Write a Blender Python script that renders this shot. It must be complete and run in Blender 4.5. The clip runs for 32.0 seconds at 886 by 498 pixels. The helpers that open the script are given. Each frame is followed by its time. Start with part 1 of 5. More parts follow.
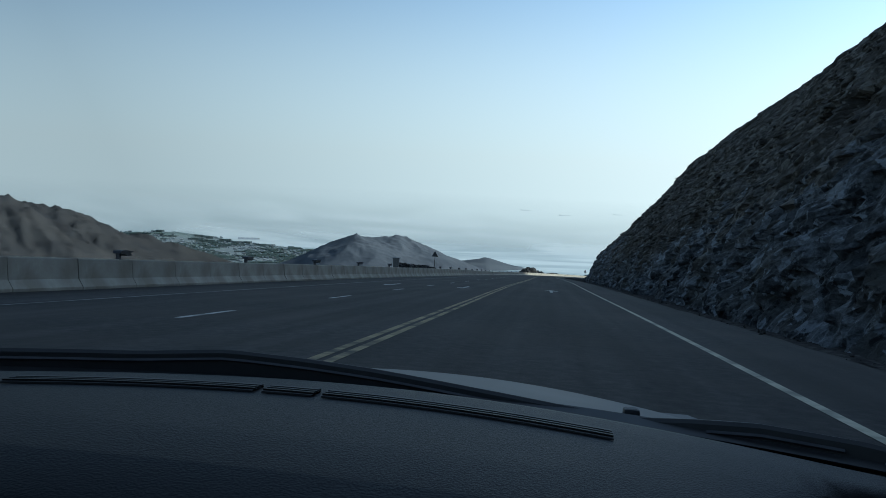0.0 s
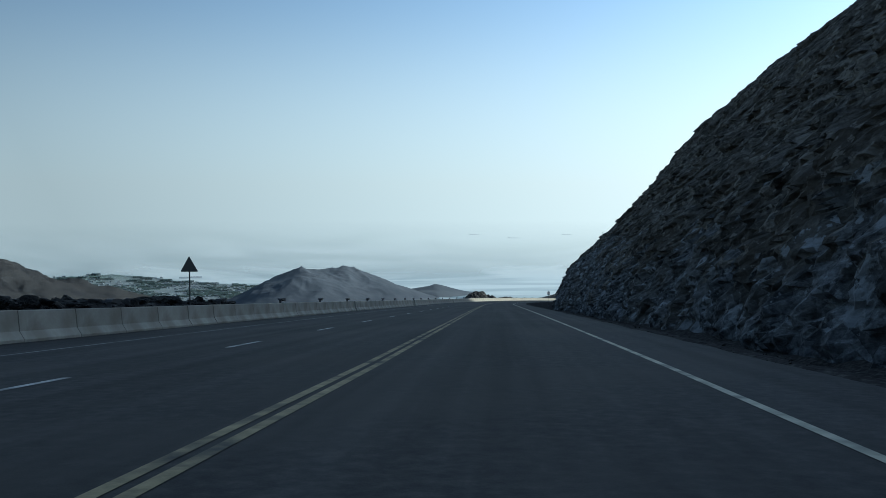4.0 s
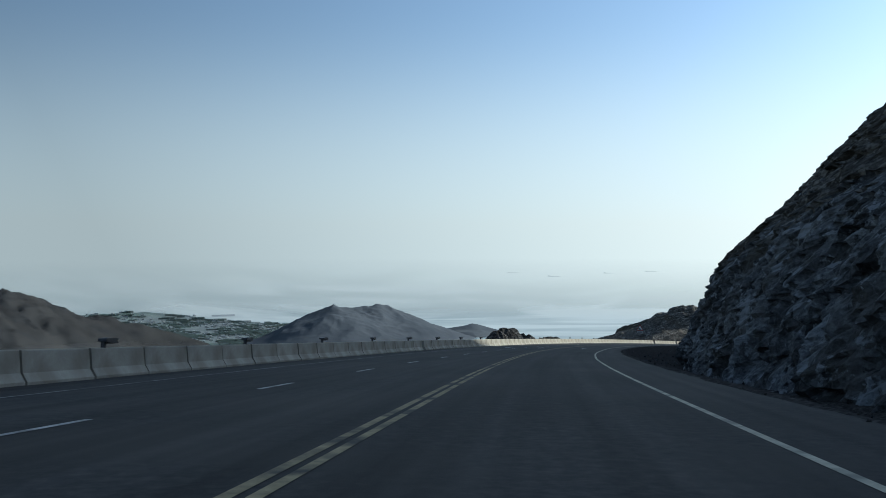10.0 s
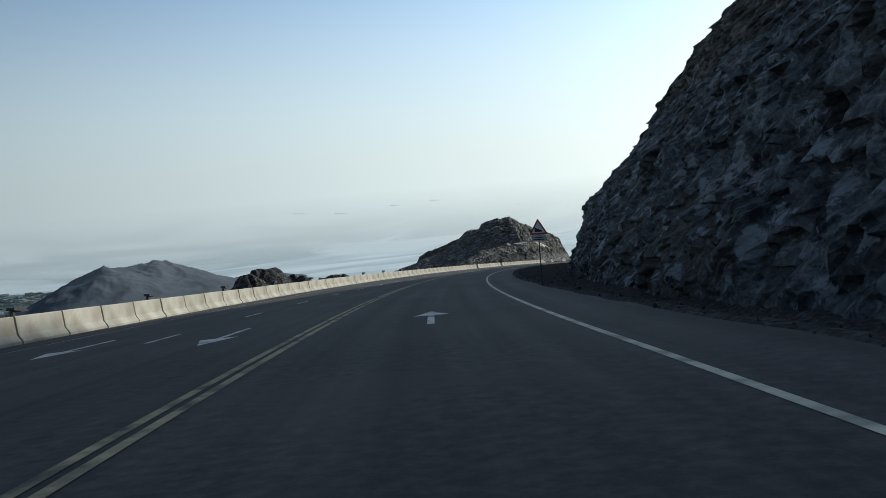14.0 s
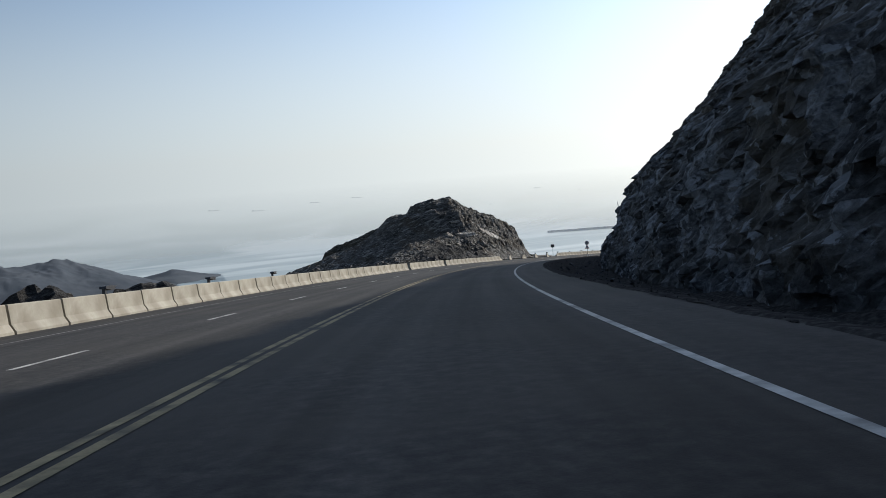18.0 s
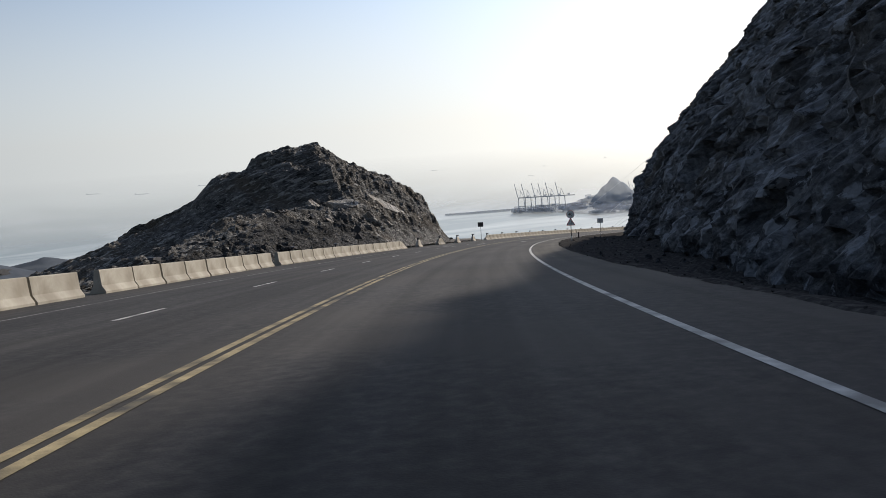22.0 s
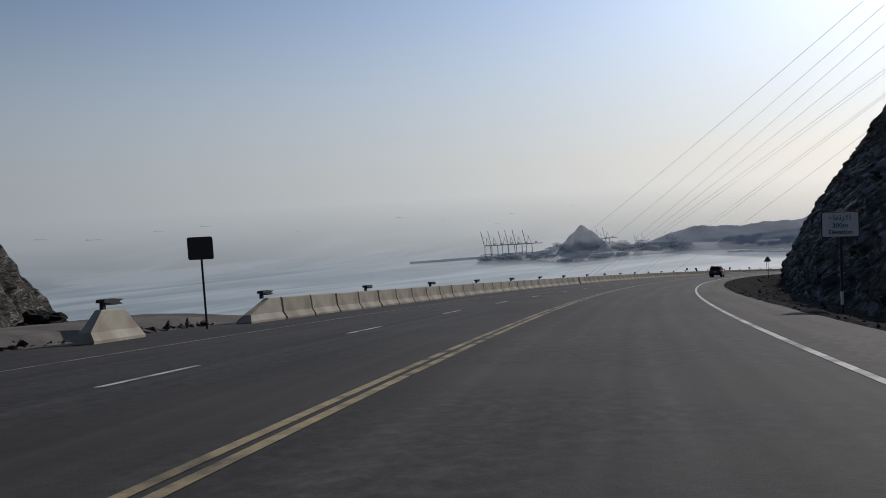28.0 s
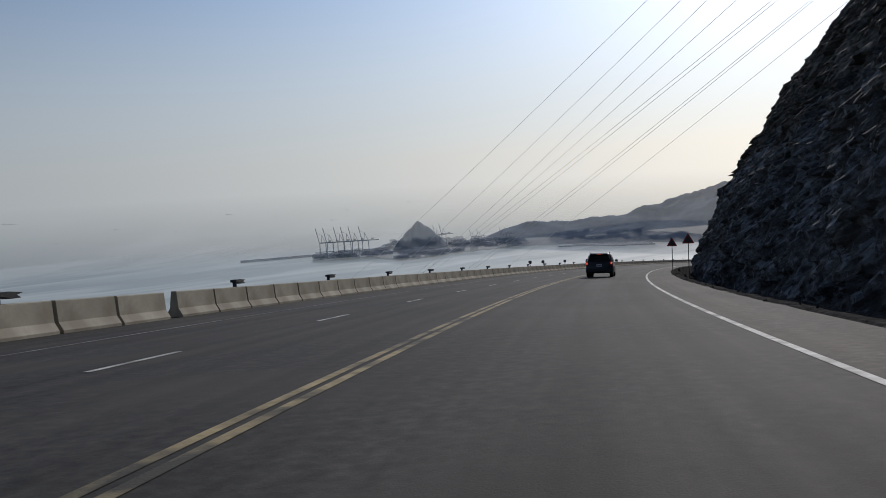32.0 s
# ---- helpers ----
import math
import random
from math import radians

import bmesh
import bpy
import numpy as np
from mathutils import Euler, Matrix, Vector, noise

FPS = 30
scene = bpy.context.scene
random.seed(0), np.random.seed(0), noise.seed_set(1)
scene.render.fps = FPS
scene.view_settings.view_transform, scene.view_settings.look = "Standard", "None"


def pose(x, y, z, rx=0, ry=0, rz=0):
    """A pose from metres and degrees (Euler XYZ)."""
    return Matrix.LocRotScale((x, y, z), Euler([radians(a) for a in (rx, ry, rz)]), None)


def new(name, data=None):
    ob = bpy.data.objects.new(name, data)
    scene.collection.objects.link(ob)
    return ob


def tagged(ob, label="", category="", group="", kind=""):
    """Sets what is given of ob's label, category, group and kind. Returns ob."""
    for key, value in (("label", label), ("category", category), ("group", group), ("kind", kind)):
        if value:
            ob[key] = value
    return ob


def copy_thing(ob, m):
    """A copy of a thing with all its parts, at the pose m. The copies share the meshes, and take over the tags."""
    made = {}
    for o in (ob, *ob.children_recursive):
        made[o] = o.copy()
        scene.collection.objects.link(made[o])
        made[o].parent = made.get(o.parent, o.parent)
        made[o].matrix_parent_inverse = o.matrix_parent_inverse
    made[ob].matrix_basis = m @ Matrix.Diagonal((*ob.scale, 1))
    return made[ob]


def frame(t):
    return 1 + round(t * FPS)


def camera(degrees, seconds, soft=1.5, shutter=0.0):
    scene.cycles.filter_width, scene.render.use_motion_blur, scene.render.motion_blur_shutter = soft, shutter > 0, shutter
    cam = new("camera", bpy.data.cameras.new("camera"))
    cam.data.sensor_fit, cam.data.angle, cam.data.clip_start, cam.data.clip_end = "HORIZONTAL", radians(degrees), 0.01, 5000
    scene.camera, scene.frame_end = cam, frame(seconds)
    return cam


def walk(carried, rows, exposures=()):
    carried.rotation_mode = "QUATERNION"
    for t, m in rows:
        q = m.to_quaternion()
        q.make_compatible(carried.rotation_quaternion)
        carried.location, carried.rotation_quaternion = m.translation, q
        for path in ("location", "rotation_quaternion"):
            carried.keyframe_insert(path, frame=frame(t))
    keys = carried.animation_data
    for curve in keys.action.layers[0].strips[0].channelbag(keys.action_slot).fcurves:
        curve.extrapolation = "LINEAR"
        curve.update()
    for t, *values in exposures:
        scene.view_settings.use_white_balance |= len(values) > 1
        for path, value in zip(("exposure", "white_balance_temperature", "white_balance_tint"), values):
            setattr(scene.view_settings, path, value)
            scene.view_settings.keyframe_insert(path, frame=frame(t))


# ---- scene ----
# A mountain road that falls towards the sea, driven down in the right-hand lane.

# ---------------------------------------------------------------- camera
cam = camera(57.2, 32.0, soft=0.8)

# seconds, x, y, z, yaw, pitch, roll
PATH = [
    (0, 0.00, 0.00, 1.12, 0.00, -4.90, -2.64), (0.5, 1.21, 8.68, 0.20, 7.01, -5.20, -2.52),
    (1, 2.41, 17.44, -0.72, 10.77, -3.71, -3.05), (1.5, 3.61, 26.26, -1.66, 10.30, -3.29, -1.80),
    (2, 4.80, 35.16, -2.61, 7.39, -2.74, -1.07), (2.5, 5.99, 44.13, -3.57, 2.95, -2.25, -0.48),
    (3, 7.18, 53.16, -4.54, 1.72, -2.34, -0.17), (3.5, 8.38, 62.27, -5.52, -2.04, -2.80, 0.10),
    (4, 9.59, 71.45, -6.52, -3.67, -2.85, 0.05), (4.5, 10.81, 80.66, -7.52, -3.71, -1.43, 0.96),
    (6.5, 15.64, 117.49, -11.56, -3.32, -1.61, -0.53), (7, 16.84, 126.69, -12.58, -1.77, -1.90, -0.64),
    (7.5, 18.04, 135.90, -13.60, -2.14, -3.78, -0.75), (8, 19.24, 145.10, -14.62, -3.25, -4.95, -0.58),
    (8.5, 20.45, 154.28, -15.65, -3.78, -5.55, -0.79), (9, 21.66, 163.44, -16.68, -4.24, -3.82, -0.41),
    (9.5, 22.89, 172.58, -17.70, -2.75, -0.48, -0.54), (10, 24.13, 181.69, -18.72, -0.91, -0.05, -0.01),
    (10.5, 25.39, 190.77, -19.73, 0.18, -0.26, -0.83), (11, 26.66, 199.82, -20.74, -1.21, -0.46, -1.55),
    (11.5, 28.01, 208.84, -21.75, -4.40, -0.19, -0.94), (12, 29.48, 217.82, -22.75, -6.57, -0.30, 1.62),
    (12.5, 31.05, 226.76, -23.74, -12.33, -1.50, 2.74), (13, 32.73, 235.65, -24.73, -15.48, -2.36, 3.27),
    (13.5, 34.54, 244.49, -25.71, -15.85, -3.84, 3.87), (14, 36.49, 253.28, -26.69, -15.98, -5.00, 4.73),
    (14.5, 38.59, 262.01, -27.67, -16.37, -5.23, 5.75), (16.5, 48.41, 296.30, -31.52, -20.23, -6.01, 4.76),
    (17, 51.21, 304.73, -32.47, -20.83, -5.70, 4.65), (17.5, 54.15, 313.11, -33.42, -21.14, -5.47, 4.50),
    (18, 57.23, 321.44, -34.37, -21.49, -5.53, 4.24), (18.5, 60.44, 329.71, -35.33, -22.82, -6.43, 3.84),
    (19, 63.79, 337.93, -36.28, -25.22, -7.03, 3.40), (19.5, 67.27, 346.08, -37.23, -26.45, -7.26, 3.65),
    (20, 70.88, 354.18, -38.19, -27.34, -7.20, 3.87), (20.5, 74.63, 362.20, -39.15, -27.76, -7.21, 3.97),
    (21, 78.52, 370.16, -40.10, -28.14, -7.21, 3.99), (21.5, 82.55, 378.04, -41.06, -28.83, -7.27, 4.27),
    (22, 86.71, 385.84, -42.03, -28.75, -7.18, 3.92), (22.5, 91.02, 393.56, -42.99, -29.37, -7.48, 3.05),
    (23, 95.47, 401.20, -43.95, -26.57, -7.85, 2.17), (23.5, 100.07, 408.74, -44.92, -28.08, -8.14, 2.15),
    (24, 104.80, 416.19, -45.89, -29.22, -8.19, 2.57), (24.5, 109.69, 423.57, -46.86, -30.62, -8.40, 2.36),
    (25, 114.74, 430.88, -47.84, -31.38, -8.30, 2.72), (25.5, 119.96, 438.13, -48.82, -31.59, -6.78, 2.87),
    (27.5, 142.48, 466.32, -52.81, -31.04, -4.43, 3.22), (28, 148.52, 473.15, -53.81, -31.03, -3.91, 3.48),
    (28.5, 154.72, 479.89, -54.82, -30.99, -4.20, 3.17), (29, 161.09, 486.54, -55.83, -31.23, -4.36, 3.53),
    (29.5, 167.61, 493.08, -56.84, -31.61, -4.78, 3.57), (30, 174.27, 499.53, -57.86, -32.18, -3.94, 3.39),
    (30.5, 181.09, 505.88, -58.88, -33.21, -4.06, 3.34), (31, 188.05, 512.13, -59.90, -35.53, -4.27, 3.40),
    (31.5, 195.16, 518.28, -60.92, -39.26, -4.50, 3.63), (32, 202.40, 524.33, -61.94, -42.35, -4.76, 3.25),
]
EXPOSURES = [(0, 0.46, 5350, -4), (4, 0.46, 5350, -4), (9, 0.45, 5600, -1), (12, 0.3, 5650, 0), (14, 0.32, 5800, 1), (18, 0.25, 6000, 8), (20, 0.25, 6300, 11), (25, 0.12, 6150, 12), (27.5, -0.58, 5900, 12), (32, -0.65, 5900, 11)]
walk(cam, [(t, pose(x, y, z, 90 + p, r, w)) for t, x, y, z, w, p, r in PATH], EXPOSURES)

# ---------------------------------------------------------------- light
SUN_AZIMUTH = 68.5      # degrees clockwise from +y
SUN_ELEVATION = 26.0
HAZE = (7.4, 7.1, 6.7, 1)   # radiance of the sea haze near the horizon

HAZE_AWAY = (6.3, 6.62, 6.75, 1)

world = bpy.data.worlds.new("sky")
scene.world = world
world.use_nodes = True
wn = world.node_tree.nodes
sky = wn.new("ShaderNodeTexSky")
sky.sky_type = 'NISHITA'
sky.sun_disc = False
sky.sun_elevation = radians(SUN_ELEVATION)
sky.sun_rotation = radians(SUN_AZIMUTH)
sky.altitude = 200
sky.air_density = 1.0
sky.dust_density = 0.8
sky.ozone_density = 2.5
background = wn["Background"]
background.inputs["Strength"].default_value = 0.10
wl = world.node_tree.links.new
# the sky goes on below the horizon as sea haze, and whitens towards it
where = wn.new("ShaderNodeTexCoord")
lift = wn.new("ShaderNodeVectorMath")
lift.operation = 'MAXIMUM'
lift.inputs[1].default_value = (-2, -2, 0.03)
wl(where.outputs["Generated"], lift.inputs[0])
wl(lift.outputs["Vector"], sky.inputs["Vector"])
height = wn.new("ShaderNodeSeparateXYZ")
wl(lift.outputs["Vector"], height.inputs["Vector"])
fade = wn.new("ShaderNodeMapRange")
fade.interpolation_type = 'SMOOTHERSTEP'
fade.inputs["From Min"].default_value, fade.inputs["From Max"].default_value = 0.0, 0.33
fade.inputs["To Min"].default_value, fade.inputs["To Max"].default_value = 0.78, 0.12
wl(height.outputs["Z"], fade.inputs["Value"])
haze = wn.new("ShaderNodeMix")
haze.data_type = 'RGBA'
tint = wn.new("ShaderNodeMix")      # the haze is bluer away from the sun
tint.data_type = 'RGBA'
tint.inputs["A"].default_value, tint.inputs["B"].default_value = HAZE_AWAY, HAZE
wl(tint.outputs["Result"], haze.inputs["B"])
wl(fade.outputs["Result"], haze.inputs["Factor"])
wl(sky.outputs["Color"], haze.inputs["A"])
# the hazy air scatters more light forward, so the sky brightens smoothly towards the sun
_a, _e = radians(SUN_AZIMUTH), radians(SUN_ELEVATION)
sun_dir = Vector((math.sin(_a) * math.cos(_e), math.cos(_a) * math.cos(_e), math.sin(_e)))
toward = wn.new("ShaderNodeVectorMath")
toward.operation = 'DOT_PRODUCT'
toward.inputs[1].default_value = sun_dir
wl(where.outputs["Generated"], toward.inputs[0])


def sky_math(kind, a, b):
    k = wn.new("ShaderNodeMath")
    k.operation = kind
    for socket, v in zip(k.inputs, (a, b)):
        if isinstance(v, (int, float)):
            socket.default_value = v
        else:
            wl(v, socket)
    return k.outputs["Value"]


ahead = sky_math('MAXIMUM', toward.outputs["Value"], 0.0)
glow = sky_math('ADD', sky_math('MULTIPLY', ahead, 0.75), sky_math('MULTIPLY', sky_math('POWER', ahead, 8.0), 0.55))
glow = sky_math('ADD', glow, 0.56)
wl(sky_math('POWER', ahead, 1.5), tint.inputs["Factor"])
bright = wn.new("ShaderNodeVectorMath")
bright.operation = 'SCALE'
wl(haze.outputs["Result"], bright.inputs[0])
wl(glow, bright.inputs["Scale"])
wl(bright.outputs["Vector"], background.inputs["Color"])

sun_data = bpy.data.lights.new("sun", 'SUN')
sun_data.energy = 3.9
sun_data.angle = radians(0.6)
sun_data.color = (1.0, 0.9, 0.78)
sun = new("sun", sun_data)
sun.rotation_euler = (-sun_dir).to_track_quat("-Z", "Y").to_euler()
sun.location = (150, 300, 300)


# ---------------------------------------------------------------- materials
def material(name, colours, scale=1.0, rough=0.8, bump=0.0, bump_scale=None, metal=0.0, spec=0.5,
             stretch=(1, 1, 1), stain=None, stain_scale=0.15, tilt=(0, 0, 0), per_object=0.0):
    """A surface with two or three colours mixed by a fine noise, larger stains over it and a fine relief."""
    m = bpy.data.materials.new(name)
    m.use_nodes = True
    nt = m.node_tree
    n, link = nt.nodes, nt.links.new
    bsdf = n["Principled BSDF"]
    bsdf.inputs["Roughness"].default_value = rough
    bsdf.inputs["Metallic"].default_value = metal
    bsdf.inputs["Specular IOR Level"].default_value = spec
    co = n.new("ShaderNodeTexCoord")
    mp = n.new("ShaderNodeMapping")
    mp.inputs["Scale"].default_value = stretch
    mp.inputs["Rotation"].default_value = [radians(a) for a in tilt]
    link(co.outputs["Object"], mp.inputs["Vector"])
    nz = n.new("ShaderNodeTexNoise")
    nz.inputs["Scale"].default_value = scale
    nz.inputs["Detail"].default_value = 8
    nz.inputs["Roughness"].default_value = 0.65
    link(mp.outputs["Vector"], nz.inputs["Vector"])
    ramp = n.new("ShaderNodeValToRGB")
    el = ramp.color_ramp.elements
    el[0].position, el[1].position = 0.32, 0.68
    el[0].color, el[1].color = (*colours[0], 1), (*colours[-1], 1)
    if len(colours) == 3:
        mid = el.new(0.5)
        mid.color = (*colours[1], 1)
    link(nz.outputs["Fac"], ramp.inputs["Fac"])
    out = ramp.outputs["Color"]
    if stain:
        sn = n.new("ShaderNodeTexNoise")
        sn.inputs["Scale"].default_value = stain_scale
        sn.inputs["Detail"].default_value = 5
        link(mp.outputs["Vector"], sn.inputs["Vector"])
        sr = n.new("ShaderNodeMapRange")
        sr.inputs["From Min"].default_value, sr.inputs["From Max"].default_value = 0.45, 0.65
        link(sn.outputs["Fac"], sr.inputs["Value"])
        mx = n.new("ShaderNodeMix")
        mx.data_type = 'RGBA'
        link(sr.outputs["Result"], mx.inputs["Factor"])
        link(out, mx.inputs["A"])
        mx.inputs["B"].default_value = (*stain, 1)
        out = mx.outputs["Result"]
    if per_object:
        info = n.new("ShaderNodeObjectInfo")
        pr = n.new("ShaderNodeMapRange")
        pr.inputs["To Min"].default_value, pr.inputs["To Max"].default_value = 1 - per_object, 1 + per_object
        link(info.outputs["Random"], pr.inputs["Value"])
        hs = n.new("ShaderNodeHueSaturation")
        link(pr.outputs["Result"], hs.inputs["Value"])
        link(out, hs.inputs["Color"])
        out = hs.outputs["Color"]
    link(out, bsdf.inputs["Base Color"])
    if bump:
        bz = n.new("ShaderNodeTexNoise")
        bz.inputs["Scale"].default_value = bump_scale or scale * 4
        bz.inputs["Detail"].default_value = 6
        link(mp.outputs["Vector"], bz.inputs["Vector"])
        bp = n.new("ShaderNodeBump")
        bp.inputs["Strength"].default_value = bump
        bp.inputs["Distance"].default_value = 0.05
        link(bz.outputs["Fac"], bp.inputs["Height"])
        link(bp.outputs["Normal"], bsdf.inputs["Normal"])
    return m



def road_surface(name, base, lighter):
    """Asphalt whose wear runs along the road: paler wheel tracks, long streaks, patches and fine stones."""
    m = material(name, base, 6.0, 0.82, 0.12, 60, stain=lighter, stain_scale=0.25, spec=0.12)
    n, link = m.node_tree.nodes, m.node_tree.links.new
    b = n["Principled BSDF"]
    colour = b.inputs["Base Color"].links[0].from_socket
    uv = n.new("ShaderNodeUVMap")
    mp = n.new("ShaderNodeMapping")
    mp.inputs["Scale"].default_value = (0.025, 1.6, 1)
    link(uv.outputs["UV"], mp.inputs["Vector"])
    streak = n.new("ShaderNodeTexNoise")
    streak.inputs["Scale"].default_value, streak.inputs["Detail"].default_value = 1.0, 7
    link(mp.outputs["Vector"], streak.inputs["Vector"])
    mp2 = n.new("ShaderNodeMapping")
    mp2.inputs["Scale"].default_value = (0.11, 0.3, 1)
    link(uv.outputs["UV"], mp2.inputs["Vector"])
    patch = n.new("ShaderNodeTexNoise")
    patch.inputs["Scale"].default_value, patch.inputs["Detail"].default_value = 1.0, 4
    link(mp2.outputs["Vector"], patch.inputs["Vector"])
    mix = n.new("ShaderNodeMath")
    mix.operation = 'MULTIPLY_ADD'
    mix.inputs[1].default_value = 0.6
    link(patch.outputs["Fac"], mix.inputs[0])
    link(streak.outputs["Fac"], mix.inputs[2])
    mr = n.new("ShaderNodeMapRange")
    mr.inputs["From Min"].default_value, mr.inputs["From Max"].default_value = 0.55, 1.05
    mr.inputs["To Min"].default_value, mr.inputs["To Max"].default_value = 0.62, 1.45
    link(mix.outputs["Value"], mr.inputs["Value"])
    hs = n.new("ShaderNodeHueSaturation")
    link(colour, hs.inputs["Color"])
    link(mr.outputs["Result"], hs.inputs["Value"])
    link(hs.outputs["Color"], b.inputs["Base Color"])
    return m


asphalt = road_surface("asphalt", [(0.027, 0.026, 0.026), (0.04, 0.038, 0.036), (0.06, 0.056, 0.05)], (0.05, 0.046, 0.041))
dusty_asphalt = road_surface("dusty_asphalt", [(0.036, 0.033, 0.028), (0.055, 0.049, 0.041), (0.09, 0.079, 0.065)], (0.066, 0.058, 0.047))


def haze_alpha(mat, share):
    """Imitates haze: alpha lets the bright sky show through a far surface."""
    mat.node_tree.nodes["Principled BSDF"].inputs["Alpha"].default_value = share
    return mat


def rock_material(name, dark, mid, light, stain, tilt, scale=1.0, fresh=(0.16, 0.17, 0.19), even=False):
    """Broken rock: tilted beds, cracks between blocks, paler faces and rusty stains, with a relief of several sizes."""
    m = bpy.data.materials.new(name)
    m.use_nodes = True
    nt = m.node_tree
    n, link = nt.nodes, nt.links.new
    bsdf = n["Principled BSDF"]
    bsdf.inputs["Roughness"].default_value = 0.85
    bsdf.inputs["Specular IOR Level"].default_value = 0.12
    co = n.new("ShaderNodeTexCoord")
    mp = n.new("ShaderNodeMapping")
    mp.inputs["Rotation"].default_value = [radians(a) for a in tilt]
    mp.inputs["Scale"].default_value = (1.0 * scale, 1.0 * scale, 2.6 * scale)
    if even:        # blocks as long as high
        mp.inputs["Scale"].default_value = (0.9 * scale, 0.7 * scale, 0.9 * scale)
    link(co.outputs["Object"], mp.inputs["Vector"])

    def noise_at(sc, detail, distort=0.0, rough=0.6):
        t = n.new("ShaderNodeTexNoise")
        t.inputs["Scale"].default_value, t.inputs["Detail"].default_value = sc, detail
        t.inputs["Distortion"].default_value, t.inputs["Roughness"].default_value = distort, rough
        link(mp.outputs["Vector"], t.inputs["Vector"])
        return t

    warp = noise_at(0.8, 3)
    mixv = n.new("ShaderNodeMix")
    mixv.data_type = 'VECTOR'
    mixv.inputs["Factor"].default_value = 0.35
    link(mp.outputs["Vector"], mixv.inputs["A"])
    link(warp.outputs["Color"], mixv.inputs["B"])

    def cells(sc, feature):
        t = n.new("ShaderNodeTexVoronoi")
        t.feature = feature
        t.inputs["Scale"].default_value = sc
        link(mixv.outputs["Result"], t.inputs["Vector"])
        return t

    fine = noise_at(2.2, 10, 0.4, 0.7)
    ramp = n.new("ShaderNodeValToRGB")
    el = ramp.color_ramp.elements
    el[0].position, el[1].position = 0.36, 0.72
    el[0].color, el[1].color = (*dark, 1), (*light, 1)
    e2 = el.new(0.53)
    e2.color = (*mid, 1)
    link(fine.outputs["Fac"], ramp.inputs["Fac"])
    blocks = cells(0.9, 'F1')
    tone = n.new("ShaderNodeSeparateColor")
    link(blocks.outputs["Color"], tone.inputs["Color"])
    tr = n.new("ShaderNodeMapRange")
    tr.inputs["To Min"].default_value, tr.inputs["To Max"].default_value = 0.5, 1.6
    link(tone.outputs["Red"], tr.inputs["Value"])
    hs = n.new("ShaderNodeHueSaturation")
    link(ramp.outputs["Color"], hs.inputs["Color"])
    link(tr.outputs["Result"], hs.inputs["Value"])
    big = noise_at(0.09, 5, 0.3)
    br = n.new("ShaderNodeMapRange")
    br.inputs["From Min"].default_value, br.inputs["From Max"].default_value = 0.47, 0.64
    br.inputs["To Max"].default_value = 0.75
    link(big.outputs["Fac"], br.inputs["Value"])
    mx = n.new("ShaderNodeMix")
    mx.data_type = 'RGBA'
    link(br.outputs["Result"], mx.inputs["Factor"])
    link(hs.outputs["Color"], mx.inputs["A"])
    mx.inputs["B"].default_value = (*stain, 1)
    # pale fresh faces, long across the beds, and thin seams
    def pale_mask(sc, lo, hi, most, stretch):
        pm = n.new("ShaderNodeMapping")
        pm.inputs["Scale"].default_value = (1.1, 1, 0.9) if even else stretch
        link(mixv.outputs["Result"], pm.inputs["Vector"])
        t = n.new("ShaderNodeTexNoise")
        t.inputs["Scale"].default_value, t.inputs["Detail"].default_value, t.inputs["Roughness"].default_value = sc, 6, 0.62
        link(pm.outputs["Vector"], t.inputs["Vector"])
        r = n.new("ShaderNodeMapRange")
        r.inputs["From Min"].default_value, r.inputs["From Max"].default_value = lo, hi
        r.inputs["To Max"].default_value = most
        link(t.outputs["Fac"], r.inputs["Value"])
        return r.outputs["Result"]

    out = mx.outputs["Result"]
    for mask, colour in ((pale_mask(0.62, 0.575, 0.61, 0.75, (0.5, 1, 1.7)), fresh), (pale_mask(1.3, 0.6, 0.625, 0.8, (0.35, 1, 2.2)), fresh),
                         (pale_mask(1.0, 0.6, 0.64, 0.9, (0.4, 1, 1.6)), [0.5 * c for c in dark])):
        mm = n.new("ShaderNodeMix")
        mm.data_type = 'RGBA'
        link(mask, mm.inputs["Factor"])
        link(out, mm.inputs["A"])
        mm.inputs["B"].default_value = (*colour, 1)
        out = mm.outputs["Result"]
    link(out, bsdf.inputs["Base Color"])
    height = None
    for node, out, weight in ((cells(0.9, 'DISTANCE_TO_EDGE'), "Distance", 0.5), (cells(2.6, 'F1'), "Distance", 0.35),
                              (noise_at(5.0, 10, 0.2, 0.7), "Fac", 0.45), (noise_at(1.2, 6, 0.6), "Fac", 0.9)):
        mul = n.new("ShaderNodeMath")
        mul.operation = 'MULTIPLY_ADD'
        mul.inputs[1].default_value = weight
        mul.inputs[2].default_value = 0.0
        link(node.outputs[out], mul.inputs[0])
        if height is not None:
            link(height, mul.inputs[2])
        height = mul.outputs["Value"]
    bp = n.new("ShaderNodeBump")
    bp.inputs["Strength"].default_value = 0.9
    bp.inputs["Distance"].default_value = 0.5
    link(height, bp.inputs["Height"])
    link(bp.outputs["Normal"], bsdf.inputs["Normal"])
    return m


